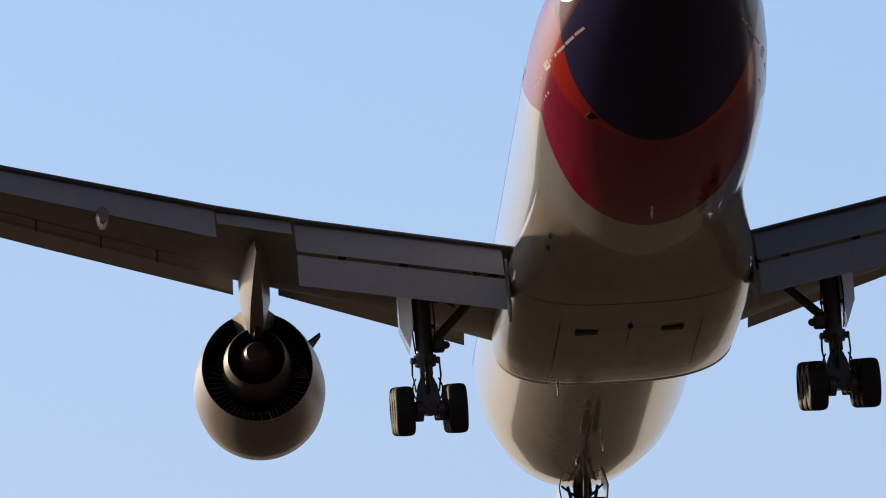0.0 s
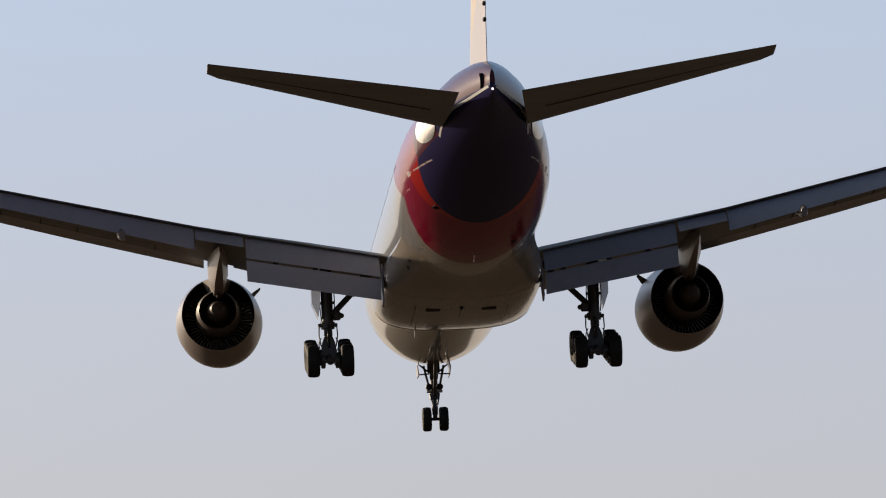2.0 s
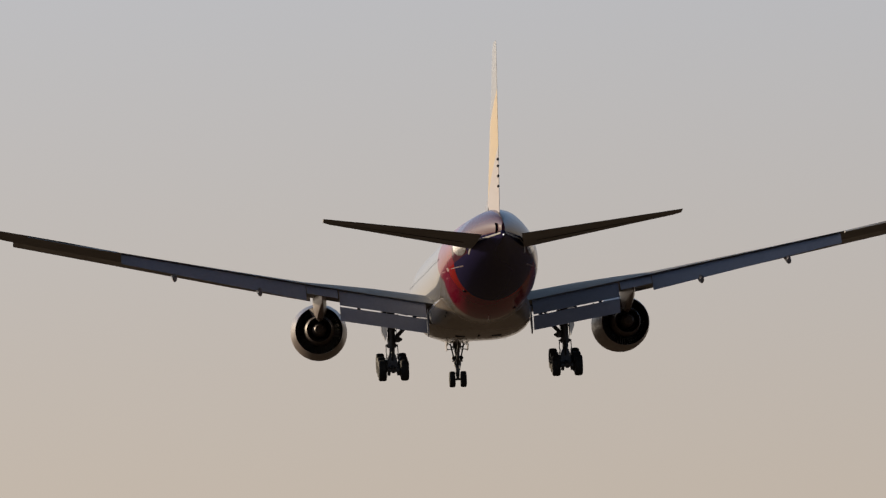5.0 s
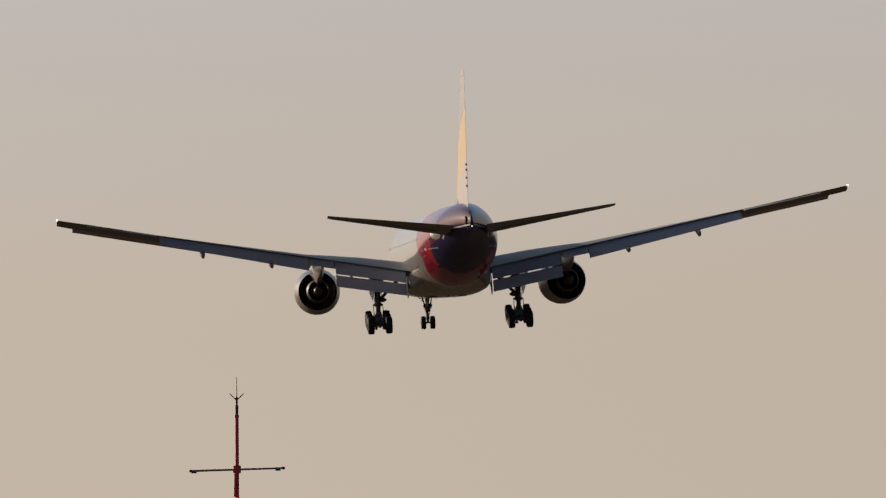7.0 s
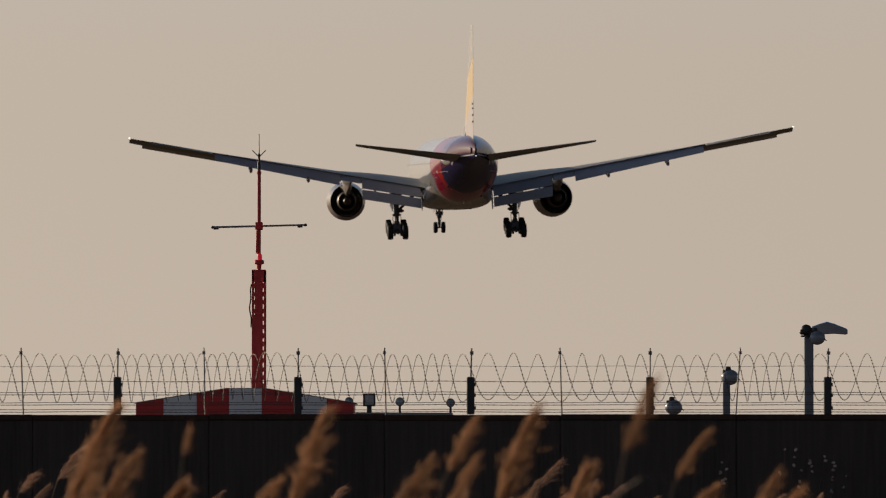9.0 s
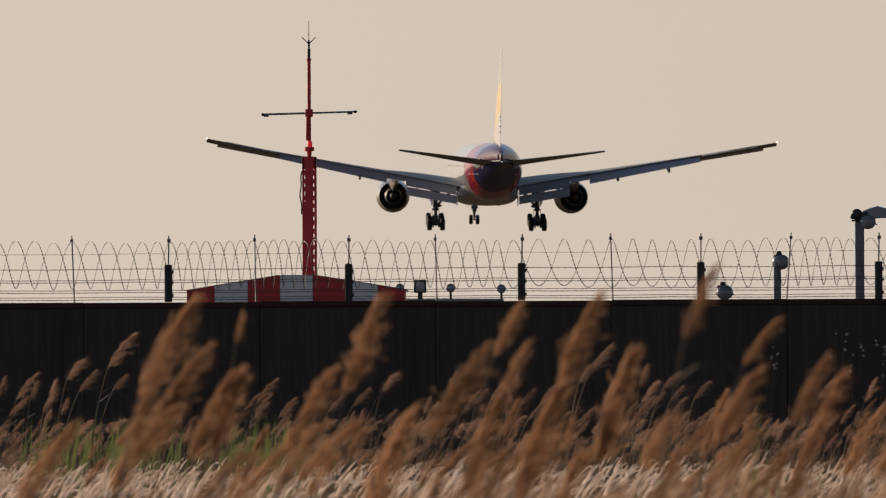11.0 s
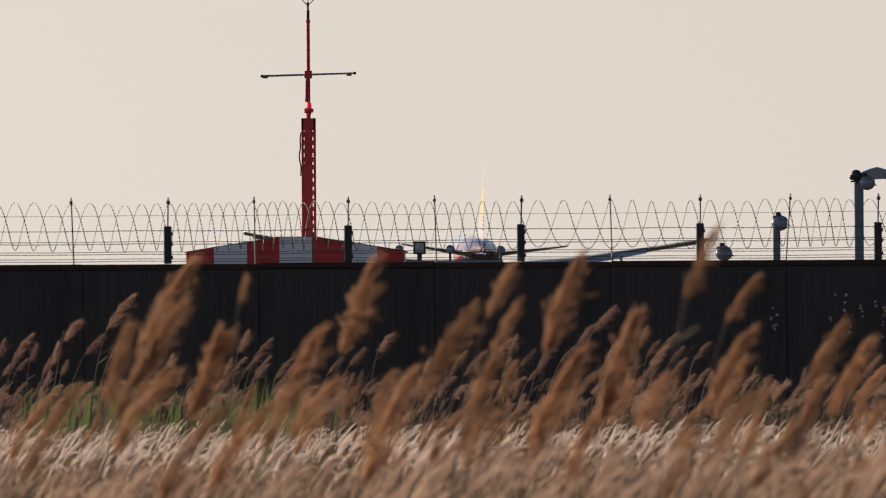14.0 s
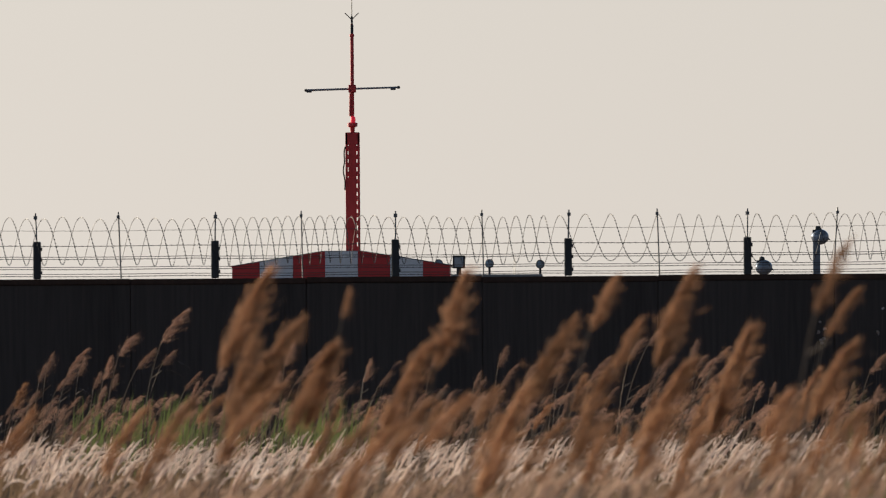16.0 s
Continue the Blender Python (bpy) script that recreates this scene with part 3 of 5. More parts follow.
    for x in (12.4, 13.9, 15.6, 17.1, 18.7, 20.1, 21.8, 24.6, 27.0):
        pts = [skin(x, s) for s in (0.06, 0.14, 0.22, 0.30)]
        part("panel_seam", loft(bmesh.new(), [[p - Vector((0.022, 0, 0)), p + Vector((0.022, 0, 0))] for p in pts], close=False, caps=False), M_DARK, wing)


def build_engine(plane, side):
    c = Vector((side * 9.8, 6.35, -2.69))
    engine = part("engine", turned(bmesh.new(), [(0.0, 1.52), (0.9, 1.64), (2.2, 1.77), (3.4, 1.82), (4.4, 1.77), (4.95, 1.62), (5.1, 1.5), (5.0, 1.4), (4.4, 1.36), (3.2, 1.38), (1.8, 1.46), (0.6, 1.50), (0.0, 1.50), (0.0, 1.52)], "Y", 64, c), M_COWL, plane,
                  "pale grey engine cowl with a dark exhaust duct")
    part("duct_lining", turned(bmesh.new(), [(0.02, 1.495), (1.0, 1.48), (2.2, 1.42), (3.4, 1.36), (4.2, 1.34)], "Y", 48, c), M_DUCT, engine)
    part("core_cowl", turned(bmesh.new(), [(3.0, 0.62), (2.4, 0.80), (1.4, 0.92), (0.4, 0.98), (-0.5, 0.92), (-1.35, 0.80), (-1.4, 0.78), (-1.35, 0.74), (-0.4, 0.72)], "Y", 48, c), M_HOT, engine, "heat-stained bare metal core cowl")
    part("core_nozzle_lining", turned(bmesh.new(), [(-1.3, 0.735), (-0.2, 0.70), (0.2, 0.3)], "Y", 32, c), M_DUCT, engine)
    part("exhaust_plug", turned(bmesh.new(), [(0.2, 0.52), (-0.6, 0.52), (-1.2, 0.46), (-1.7, 0.36), (-2.05, 0.25), (-2.1, 0.01)], "Y", 32, c), M_HOT, engine, "brownish bare metal exhaust plug")
    vane = bmesh.new()
    box(vane, -0.015, 0.015, 2.25, 2.9, 0.8, 1.42)
    vane = mesh_of("guide_vane", vane, M_VANE)
    for k in range(54):
        ob = part("guide_vane", vane, None, engine)
        ob.matrix_basis = Matrix.Translation(c) @ Matrix.Rotation(k * math.tau / 54, 4, "Y")
    blade = bmesh.new()
    loft(blade, [[(-0.16, 3.75, 0.45), (0.16, 3.45, 0.45), (0.17, 3.47, 0.45), (-0.15, 3.77, 0.45)], [(-0.26, 3.62, 1.35), (0.24, 3.5, 1.35), (0.25, 3.52, 1.35), (-0.25, 3.64, 1.35)]])
    blade = mesh_of("fan_blade", blade, M_VANE)
    for k in range(20):
        ob = part("fan_blade", blade, None, engine)
        ob.matrix_basis = Matrix.Translation(c) @ Matrix.Rotation(k * math.tau / 20, 4, "Y")
    part("spinner", turned(bmesh.new(), [(4.5, 0.02), (4.2, 0.2), (3.8, 0.38), (3.3, 0.48), (2.9, 0.6)], "Y", 24, c), M_DUCT, engine)
    for ob in (engine, *engine.children):
        ob.matrix_basis = Matrix.Translation(c) @ Matrix.Rotation(radians(side * 1.9), 4, "Z") @ Matrix.Translation(-c) @ ob.matrix_basis if ob is engine else ob.matrix_basis
    # pylon with its tapering tail
    rings = []
    for y, low, high, w in ((10.6, -1.1, -0.75, 0.1), (9.0, -1.5, -0.55, 0.26), (6.6, -1.8, -0.45, 0.33), (5.2, -2.1, -0.5, 0.38), (4.2, -2.1, -0.55, 0.42), (2.6, -1.8, -0.65, 0.38), (0.2, -1.42, -0.75, 0.22), (-1.6, -1.15, -0.85, 0.05)):
        rings.append([(side * 9.8 + sx * w, y, z) for sx, z in ((-1, high), (1, high), (1, (low + high) / 2), (0.45, low), (-0.45, low), (-1, (low + high) / 2))])
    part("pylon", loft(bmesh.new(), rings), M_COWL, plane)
    rings = []
    for y, w0, w1 in ((8.2, 0.32, 0.2), (6.4, 0.62, 0.34), (5.4, 0.36, 0.2), (4.6, 0.1, 0.06)):
        rings.append([(side * 9.8 - w0, y, -1.3), (side * 9.8 + w0, y, -1.3), (side * 9.8 + w1, y, -1.95), (side * 9.8 - w1, y, -1.95)])
    part("duct_divider", loft(bmesh.new(), rings), M_DUCT, plane)
    part("pylon_heat_shield", loft(bmesh.new(), [[(side * 9.8 + sx * w, y, z) for sx, z in ((-1, -1.9), (1, -1.9), (0.3, low), (-0.3, low))] for y, low, w in ((6.2, -2.1, 0.2), (4.9, -2.25, 0.24), (3.9, -2.1, 0.16))]), M_HOT, plane)
    # strake on the inner flank of the cowl
    part("cowl_strake", loft(bmesh.new(), [[(c.x - side * 1.38, c.y + y, c.z + 1.02) for y in (2.4, 4.1)] + [(c.x - side * 1.34, c.y + y, c.z + 1.06) for y in (4.1, 2.4)], [(c.x - side * 1.78, c.y + y, c.z + 1.32) for y in (2.5, 3.0)] + [(c.x - side * 1.76, c.y + y, c.z + 1.35) for y in (3.0, 2.5)]]), M_DARK, engine)


def build_tail(plane):
    for side in (-1, 1):
        s = []
        for x in (0.9, 3, 6, 9, 10.3, 10.76):
            g = (x - 0.9) / 9.86
            s.append(((x, -22.9 - 6.3 * g - (0.5 if x > 10.5 else 0), 0.75 + 1.5 * g), (x, -29.1 - 2.5 * g, 1.22 + 1.10 * g), 0.095 - 0.01 * g, -0.005))
        s[0] = ((1.75, -23.4, 0.88), (1.2, -29.2, 1.25), 0.095, -0.005)
        stab = part("tailplane", side_surface(s, side, 10), M_WING, plane)
        part("elevator_gap", side_surface([((x, -27.0 - 3.4 * (x - 2.2) / 8.3, 0.92 + 1.25 * (x - 2.2) / 8.3), (x, -27.05 - 3.4 * (x - 2.2) / 8.3, 0.92 + 1.25 * (x - 2.2) / 8.3), 0.5, 0) for x in (2.2, 10.4)], side, 4), M_DARK, stab)
    s = []
    for z in (2.6, 5, 8, 11, 12.4, 12.86):
        g = (z - 2.6) / 10.26
        lead, trail = -17.3 - 9.3 * g - (0.7 if z > 12.6 else 0), -27.6 - 2.2 * g
        ring = foil((0, lead, 0), (0, trail, 0), 0.056, 0, 10)
        s.append([(p[2], p[1], z) for p in ring])
    fin = part("fin", loft(bmesh.new(), s), M_FIN, plane, "tail fin with golden yellow and white paint")
    for z in (4.2, 4.8, 5.4, 5.8):
        part("rudder_hinge", ball(bmesh.new(), (-0.05, -27.66 - 0.214 * (z - 2.6), z), 0.10, 0.8, 2.0, 0.9), M_DARK, fin)
    rings = []
    for y, w, high in ((-12.5, 0.02, 3.15), (-15, 0.2, 3.4), (-17.5, 0.4, 3.75), (-19, 0.42, 3.9), (-21, 0.4, 3.6)):
        rings.append([(-w, y, 2.9), (-w * 0.5, y, high), (w * 0.5, y, high), (w, y, 2.9)])
    part("fin_root_fillet", loft(bmesh.new(), rings), M_BELLY, plane)


def wheel_meshes(r, w, hub):
    tyre = bmesh.new()
    turned(tyre, [(-w * 0.40, hub), (-w * 0.5, hub + 0.06), (-w * 0.5, r * 0.76), (-w * 0.485, r * 0.85), (-w * 0.44, r * 0.925), (-w * 0.36, r * 0.972), (-w * 0.22, r * 0.996), (0, r * 1.003), (w * 0.22, r * 0.996), (w * 0.36, r * 0.972), (w * 0.44, r * 0.925), (w * 0.485, r * 0.85), (w * 0.5, r * 0.76), (w * 0.5, hub + 0.06), (w * 0.40, hub)], "X", 44)
    rim = bmesh.new()
    turned(rim, [(-w * 0.42, 0.02), (-w * 0.42, hub * 0.4), (-w * 0.30, hub * 0.55), (-w * 0.28, hub * 0.9), (-w * 0.40, hub * 1.02), (w * 0.40, hub * 1.02), (w * 0.28, hub * 0.9), (w * 0.30, hub * 0.55), (w * 0.42, hub * 0.4), (w * 0.42, 0.02)], "X", 24, caps=True)
    return mesh_of("wheel", tyre, M_TYRE), mesh_of("rim", rim, M_RIM)


def build_gear(plane):
    tyre, rim = wheel_meshes(0.66, 0.52, 0.29)
    for side in (-1, 1):
        x = side * 5.48
        bm = bmesh.new()
        rod(bm, (x, 0.25, -1.7), (x, 0.1, -4.0), 0.25, 0.23, 16)
        rod(bm, (x, 0.1, -3.92), (x, 0.1, -4.2), 0.30, 0.28, 16)
        box(bm, x - 0.40, x + 0.40, -0.05, 0.25, -4.12, -3.98, 0.03)
        rod(bm, (x, 0.1, -4.1), (x, 0.0, -4.85), 0.17, 0.17, 14)
        # the lower end spreads into a fork over the bogie
        loft(bm, [[(x + sx * w, yy + sy * d, z) for sx, sy in ((-1, -1), (1, -1), (1, 1), (-1, 1))] for z, w, d, yy in ((-4.55, 0.17, 0.16, 0.0), (-4.8, 0.27, 0.2, 0.0), (-5.2, 0.33, 0.26, 0.0), (-5.5, 0.30, 0.3, 0.0))])
        for y in (0.32, -0.3):
            rod(bm, (x, y * 0.6, -4.1), (x, y * 1.7, -4.55), 0.06)
            rod(bm, (x, y * 1.7, -4.55), (x, y * 0.7, -5.0), 0.06)
        rod(bm, (x - 0.3, 0.3, -3.1), (x + 0.3, 0.3, -3.1), 0.06)
        box(bm, x - side * 0.36 - 0.12, x - side * 0.36 + 0.12, -0.2, 0.12, -2.55, -2.1, 0.04)
        box(bm, x - 0.17, x + 0.17, -0.32, -0.1, -4.55, -4.2, 0.04)
        gear = part("main_gear_strut", bm, M_GEAR, plane, "dark main landing gear strut, lowered")
        for dx, dy in ((-0.36, -0.08), (0.36, -0.08)):
            bm = bmesh.new()
            rod(bm, (x + dx, dy, -4.05), (x + dx * 1.06, dy - 0.05, -4.5), 0.03, n=6)
            rod(bm, (x + dx * 1.06, dy - 0.05, -4.5), (x + dx * 0.85, dy - 0.1, -4.95), 0.026, n=6)
            part("steering_rod", bm, M_STEEL, gear)
        # brake hoses, bowing out from the strut
        for dx, dy, z0, z1, bow in ((0.24, -0.2, -2.2, -3.9, 0.06), (-0.25, -0.12, -2.4, -3.9, 0.05), (0.30, -0.25, -4.6, -5.2, 0.10), (-0.30, -0.25, -4.6, -5.2, 0.10)):
            pts = [(x + dx + math.copysign(bow, dx) * math.sin(q / 8 * math.pi), dy, z0 + (z1 - z0) * q / 8) for q in range(9)]
            rings = [[(px + 0.022 * math.cos(q * math.tau / 6), py + 0.022 * math.sin(q * math.tau / 6), pz) for q in range(6)] for px, py, pz in pts]
            part("brake_hose", loft(bmesh.new(), rings), M_TYRE, gear)
        bm = bmesh.new()
        rod(bm, (x - side * 0.2, 0.0, -3.62), (x - side * 2.15, 0.5, -1.62), 0.13, 0.11)
        box(bm, x - side * 0.38 - 0.16, x - side * 0.38 + 0.16, -0.14, 0.16, -3.86, -3.5, 0.05)
        ball(bm, (x - side * 0.56, 0.0, -3.68), 0.11, 1.2, 1, 1, 10, 6)
        rod(bm, (x - side * 0.05, 0.2, -3.7), (x, 2.3, -1.9), 0.11)
        rod(bm, (x - side * 0.9, 0.3, -2.6), (x - side * 0.15, 0.3, -2.05), 0.05)
        part("side_brace", bm, M_GEAR, gear)
        tilt = Matrix.Translation((x, 0, -5.41)) @ pose(0, 0, 0, 11, 0, 0)
        bm = bmesh.new()
        rod(bm, (0, -1.55, 0.0), (0, 1.55, 0.0), 0.17, 0.17, 12)
        for y in (-1.46, 0, 1.46):
            rod(bm, (-0.62, y, 0), (0.62, y, 0), 0.1)
            rod(bm, (-0.36, y, 0), (-0.2, y, 0), 0.24, 0.24, 14)
            rod(bm, (0.2, y, 0), (0.36, y, 0), 0.24, 0.24, 14)
            for dx in (-0.3, 0.3):      # brake packs
                box(bm, dx - 0.09, dx + 0.09, y - 0.16, y + 0.16, -0.30, -0.12, 0.03)
        for dx in (-0.25, 0.25):
            rod(bm, (dx, -1.4, -0.2), (dx, 1.4, -0.2), 0.03)
        bmesh.ops.transform(bm, matrix=tilt, verts=bm.verts)
        part("bogie_beam", bm, M_GEAR, gear)
        for y in (-1.46, 0, 1.46):
            for dx in (-0.70, 0.70):
                w = part("wheel", tyre, None, gear)
                w.matrix_basis = tilt @ pose(dx, y, 0)
                w2 = part("rim", rim, None, gear)
                w2.matrix_basis = tilt @ pose(dx, y, 0)
    tyre, rim = wheel_meshes(0.53, 0.40, 0.24)
    bm = bmesh.new()
    rod(bm, (0, 25.9, -2.7), (0, 25.88, -4.2), 0.17, 0.16, 14)
    rod(bm, (0, 25.88, -4.15), (0, 25.88, -4.45), 0.23, 0.23, 14)
    rod(bm, (0, 25.88, -4.4), (0, 25.87, -5.34), 0.1, 0.1, 12)
    rod(bm, (-0.38, 25.87, -5.34), (0.38, 25.87, -5.34), 0.07)
    rod(bm, (-0.4, 25.8, -3.2), (0.4, 25.8, -3.2), 0.05)
    rod(bm, (0, 25.7, -4.3), (0, 23.6, -3.0), 0.08)
    for dx in (-0.2, 0.2):
        rod(bm, (dx, 25.7, -4.1), (dx * 2.2, 25.6, -3.0), 0.05)
        rod(bm, (dx, 25.6, -4.25), (dx * 0.5, 25.4, -4.75), 0.04)
    box(bm, -0.27, 0.27, 25.6, 26.1, -3.3, -2.5, 0.06)
    box(bm, -0.18, 0.18, 25.6, 25.85, -3.6, -3.2, 0.04)
    rod(bm, (0, 25.87, -4.75), (0, 25.87, -5.15), 0.14, 0.12, 12)
    gear = part("nose_gear_strut", bm, M_GEAR, plane, "dark nose landing gear strut, lowered")
    for dx in (-0.37, 0.37):
        for me, nm in ((tyre, "wheel"), (rim, "rim")):
            w = part(nm, me, None, gear)
            w.matrix_basis = pose(dx, 25.87, -5.34)
    for s in (-1, 1):
        part("nose_gear_door", loft(bmesh.new(), [[(s * (0.62 + o), 26.7, -2.75), (s * (0.62 + o), 25.0, -2.8), (s * (0.70 + o), 25.05, -3.1), (s * (0.66 + o), 25.1, -3.46), (s * (0.66 + o), 26.5, -3.46), (s * (0.70 + o), 26.6, -3.1)] for o in (0, 0.04)]), M_COWL, gear)
        bm = bmesh.new()
        rod(bm, (s * 0.2, 25.75, -3.35), (s * 0.66, 25.7, -3.38), 0.035, n=6)
        rod(bm, (s * 0.2, 25.75, -3.3), (s * 0.62, 25.7, -2.95), 0.035, n=6)
        part("door_link", bm, M_GEAR, gear)
        part("landing_lamp", turned(bmesh.new(), [(0.0, 0.13), (0.12, 0.15), (0.30, 0.14), (0.34, 0.0)], "Y", 14, (s * 0.24, 25.5, -3.94)), M_STEEL, gear)
        part("lamp_bracket", box(bmesh.new(), s * 0.24 - 0.11, s * 0.24 + 0.11, 25.55, 25.7, -4.2, -4.08, 0.02), M_RIM, gear)


def build_airliner():
    plane = thing("airliner", "twin-engine passenger jet with red and navy tail, landing gear down", "airplane")
    build_fuselage(plane)
    for side in (-1, 1):
        build_wing(plane, side)
        build_engine(plane, side)
    build_tail(plane)
    build_gear(plane)
    return plane


def flight(x, y, z, pitch, roll, heading):
    return pose(x, y, z, 0, 0, heading) @ pose(0, 0, 0, pitch, 0, 0) @ pose(0, 0, 0, 0, roll, 0)


# ---- ground, wall and fence ----
WALL_Y, WALL_TOP = 158.0, 3.13


def build_ground():
    bm = bmesh.new()
    for x in range(-4, 4):
        for y in range(-4, 4):
            v = [bm.verts.new((1100 * (x + a), 1100 * (y + b), 0)) for a, b in ((0, 0), (1, 0), (1, 1), (0, 1))]
            bm.faces.new(v)
    bmesh.ops.remove_doubles(bm, verts=bm.verts, dist=0.01)
    ground = new("ground", mesh_of("ground", bm, M_GROUND, False))
    tagged(ground, "dry grassland around the airfield", "ground", kind="structure")


def build_wall():
    wall = thing("wall_airfield", "dark weathered concrete perimeter wall in panels", "wall", kind="structure", at=(0, WALL_Y, 0))
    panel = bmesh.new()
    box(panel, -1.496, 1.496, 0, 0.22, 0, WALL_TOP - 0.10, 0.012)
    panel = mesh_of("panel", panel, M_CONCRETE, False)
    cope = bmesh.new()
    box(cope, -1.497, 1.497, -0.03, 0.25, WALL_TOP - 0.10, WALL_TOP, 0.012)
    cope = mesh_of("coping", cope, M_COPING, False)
    rng = random.Random(4)
    for k in range(-26, 27):
        for nm, me in (("panel", panel), ("coping", cope)):
            ob = part(nm, me, None, wall)
            ob.location = (k * 3.0 + 0.5, rng.uniform(-0.008, 0.008), rng.uniform(-0.008, 0.008) if nm == "coping" else 0)
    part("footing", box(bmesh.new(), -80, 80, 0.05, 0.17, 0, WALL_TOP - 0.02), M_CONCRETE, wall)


def wire(name, parent, points, thick):
    cu = bpy.data.curves.new(name, "CURVE")
    cu.dimensions, cu.bevel_depth, cu.bevel_resolution = "3D", thick, 0
    sp = cu.splines.new("POLY")
    sp.points.add(len(points) - 1)
    for p, q in zip(sp.points, points):
        p.co = (*q, 1)
    cu.materials.append(M_WIRE)
    ob = new(name, cu)
    ob.parent = parent
    return ob


def build_fence():
    rng = random.Random(7)
    y = WALL_Y + 0.11
    posts = [(-5.56, 0), (-2.48, 0), (0.47, 0), (3.53, 0), (6.565, 0)]
    xs = [-5.56 - 3.04 * k for k in range(12, 0, -1)] + [p[0] for p in posts] + [6.565 + 3.04 * k for k in range(1, 12)]
    block = bmesh.new()
    box(block, -0.065, 0.065, -0.065, 0.065, 0, 0.64, 0.012)
    for z in (0.08, 0.3, 0.48):
        box(block, 0.05, 0.088, -0.03, 0.03, z, z + 0.06)
    block = mesh_of("post_sleeve", block, M_POST, False)
    for k, x in enumerate(xs):
        post = thing("fence_post", "black square fence post with a thin wire arm, on the wall", "post", "fence posts on the wall", at=(x, y, WALL_TOP))
        part("post_sleeve", block, None, post)
        bm = bmesh.new()
        lean = rng.uniform(-0.03, 0.03)
        rod(bm, (0, 0, 0.5), (lean, 0.02, 1.13), 0.014, n=6)
        box(bm, lean - 0.03, lean + 0.03, -0.02, 0.05, 1.02, 1.08)
        part("wire_arm", bm, M_STEEL, post)
        # thin stay between two posts
        x2 = x + 1.5 + rng.uniform(-0.1, 0.1)
        stay = thing("fence_stay", "thin steel stay carrying the razor wire, on the wall", "post", "fence stays on the wall", at=(x2, y, WALL_TOP))
        bm = bmesh.new()
        lean = rng.uniform(-0.08, 0.1)
        rod(bm, (lean * -0.5, 0, 0), (lean * 0.5, 0.02, 1.14), 0.013, n=6)
        box(bm, lean * 0.5 - 0.025, lean * 0.5 + 0.025, -0.02, 0.05, 1.03, 1.08)
        part("stay_rod", bm, M_STEEL, stay)
    # strands of barbed wire, two rows deep
    strands = thing("barbed_wire", "taut barbed wire strands along the wall top", "wire", at=(0, y, WALL_TOP))
    for dy in (0.0, 0.5):
        for z in (0.05, 0.17, 0.345, 0.57, 0.83):
            if dy and z > 0.5:
                continue
            pts = [(x, dy + rng.uniform(-0.003, 0.003), z + dy * 0.09 - 0.012 * math.sin((x % 3.04) / 3.04 * math.pi) + rng.uniform(-0.002, 0.002)) for x in np.arange(-40, 41, 0.5)]
            s = wire("strand", strands, pts, 0.0054 if z < 0.8 else 0.0032)
            if z < 0.8 and not dy:
                bm = bmesh.new()
                x = -16.0
                while x < 16:
                    zz = z - 0.012 * math.sin((x % 3.04) / 3.04 * math.pi)
                    for a in (0.6, -0.7):
                        rod(bm, (x - 0.012, dy, zz - 0.02 * a), (x + 0.012, dy, zz + 0.02 * a), 0.002, n=3)
                    x += 0.11 + rng.uniform(-0.02, 0.02)
                tagged(part("barbs", bm, M_WIRE, strands, smooth=False), kind="stuff")
    # concertina coil: two strands wound against each other
    coil = thing("razor_wire_coil", "springy loops of razor wire coiled along the wall top", "wire", at=(0, y, WALL_TOP))
    zc, r = 0.63, 0.405
    # how far the loops are pulled apart along the wall
    SPAN = [-9.0, -6.2, -5.4, -3.2, -2.6, -0.9, 0.1, 0.45, 1.8, 2.6, 4.8, 5.3, 6.0, 6.4, 8.0]
    STRETCH = [0.62, 0.62, 0.38, 0.38, 0.50, 0.48, 0.46, 0.86, 0.84, 0.64, 0.64, 0.42, 0.42, 0.86, 0.70]
    for phase in (0.0, 0.5):
        pts, x, turn = [], -30.0, phase
        while x < 30:
            pitch = float(np.interp(x, SPAN, STRETCH)) + 0.03 * math.sin(x * 2.3 + 0.4)
            a = turn * math.tau
            wob = 1 + 0.04 * math.sin(turn * 2.9 + phase * 5)
            pts.append((x + float(np.interp(x, [-9, -3, -0.9, 1.5, 3, 5.2, 6.2, 8], [-0.05, -0.05, -0.02, 0.05, 0.05, -0.03, 0.0, 0.06])) * math.cos(a), 0.05 + r * math.cos(a), zc + r * wob * math.sin(a) + 0.012 * math.sin(x * 1.3)))
            turn += 1 / 36
            x += pitch / 36
        wire("coil_strand", coil, pts, 0.0050)
        bm = bmesh.new()
        for i in range(0, len(pts) - 1):
            p, q = Vector(pts[i]), Vector(pts[i + 1])
            if abs(p.x) < 14 and p.y < 0.3:
                d = (q - p)
                side = Vector((-d.z, 0, d.x)).normalized() * 0.011
                m = (p + q) / 2
                v = [bm.verts.new(c) for c in (m - side - d * 0.22, m + side - d * 0.08, m + side + d * 0.22, m - side + d * 0.08)]
                bm.faces.new(v)
        tagged(part("razor_edge", bm, M_WIRE, coil, smooth=False), kind="stuff")


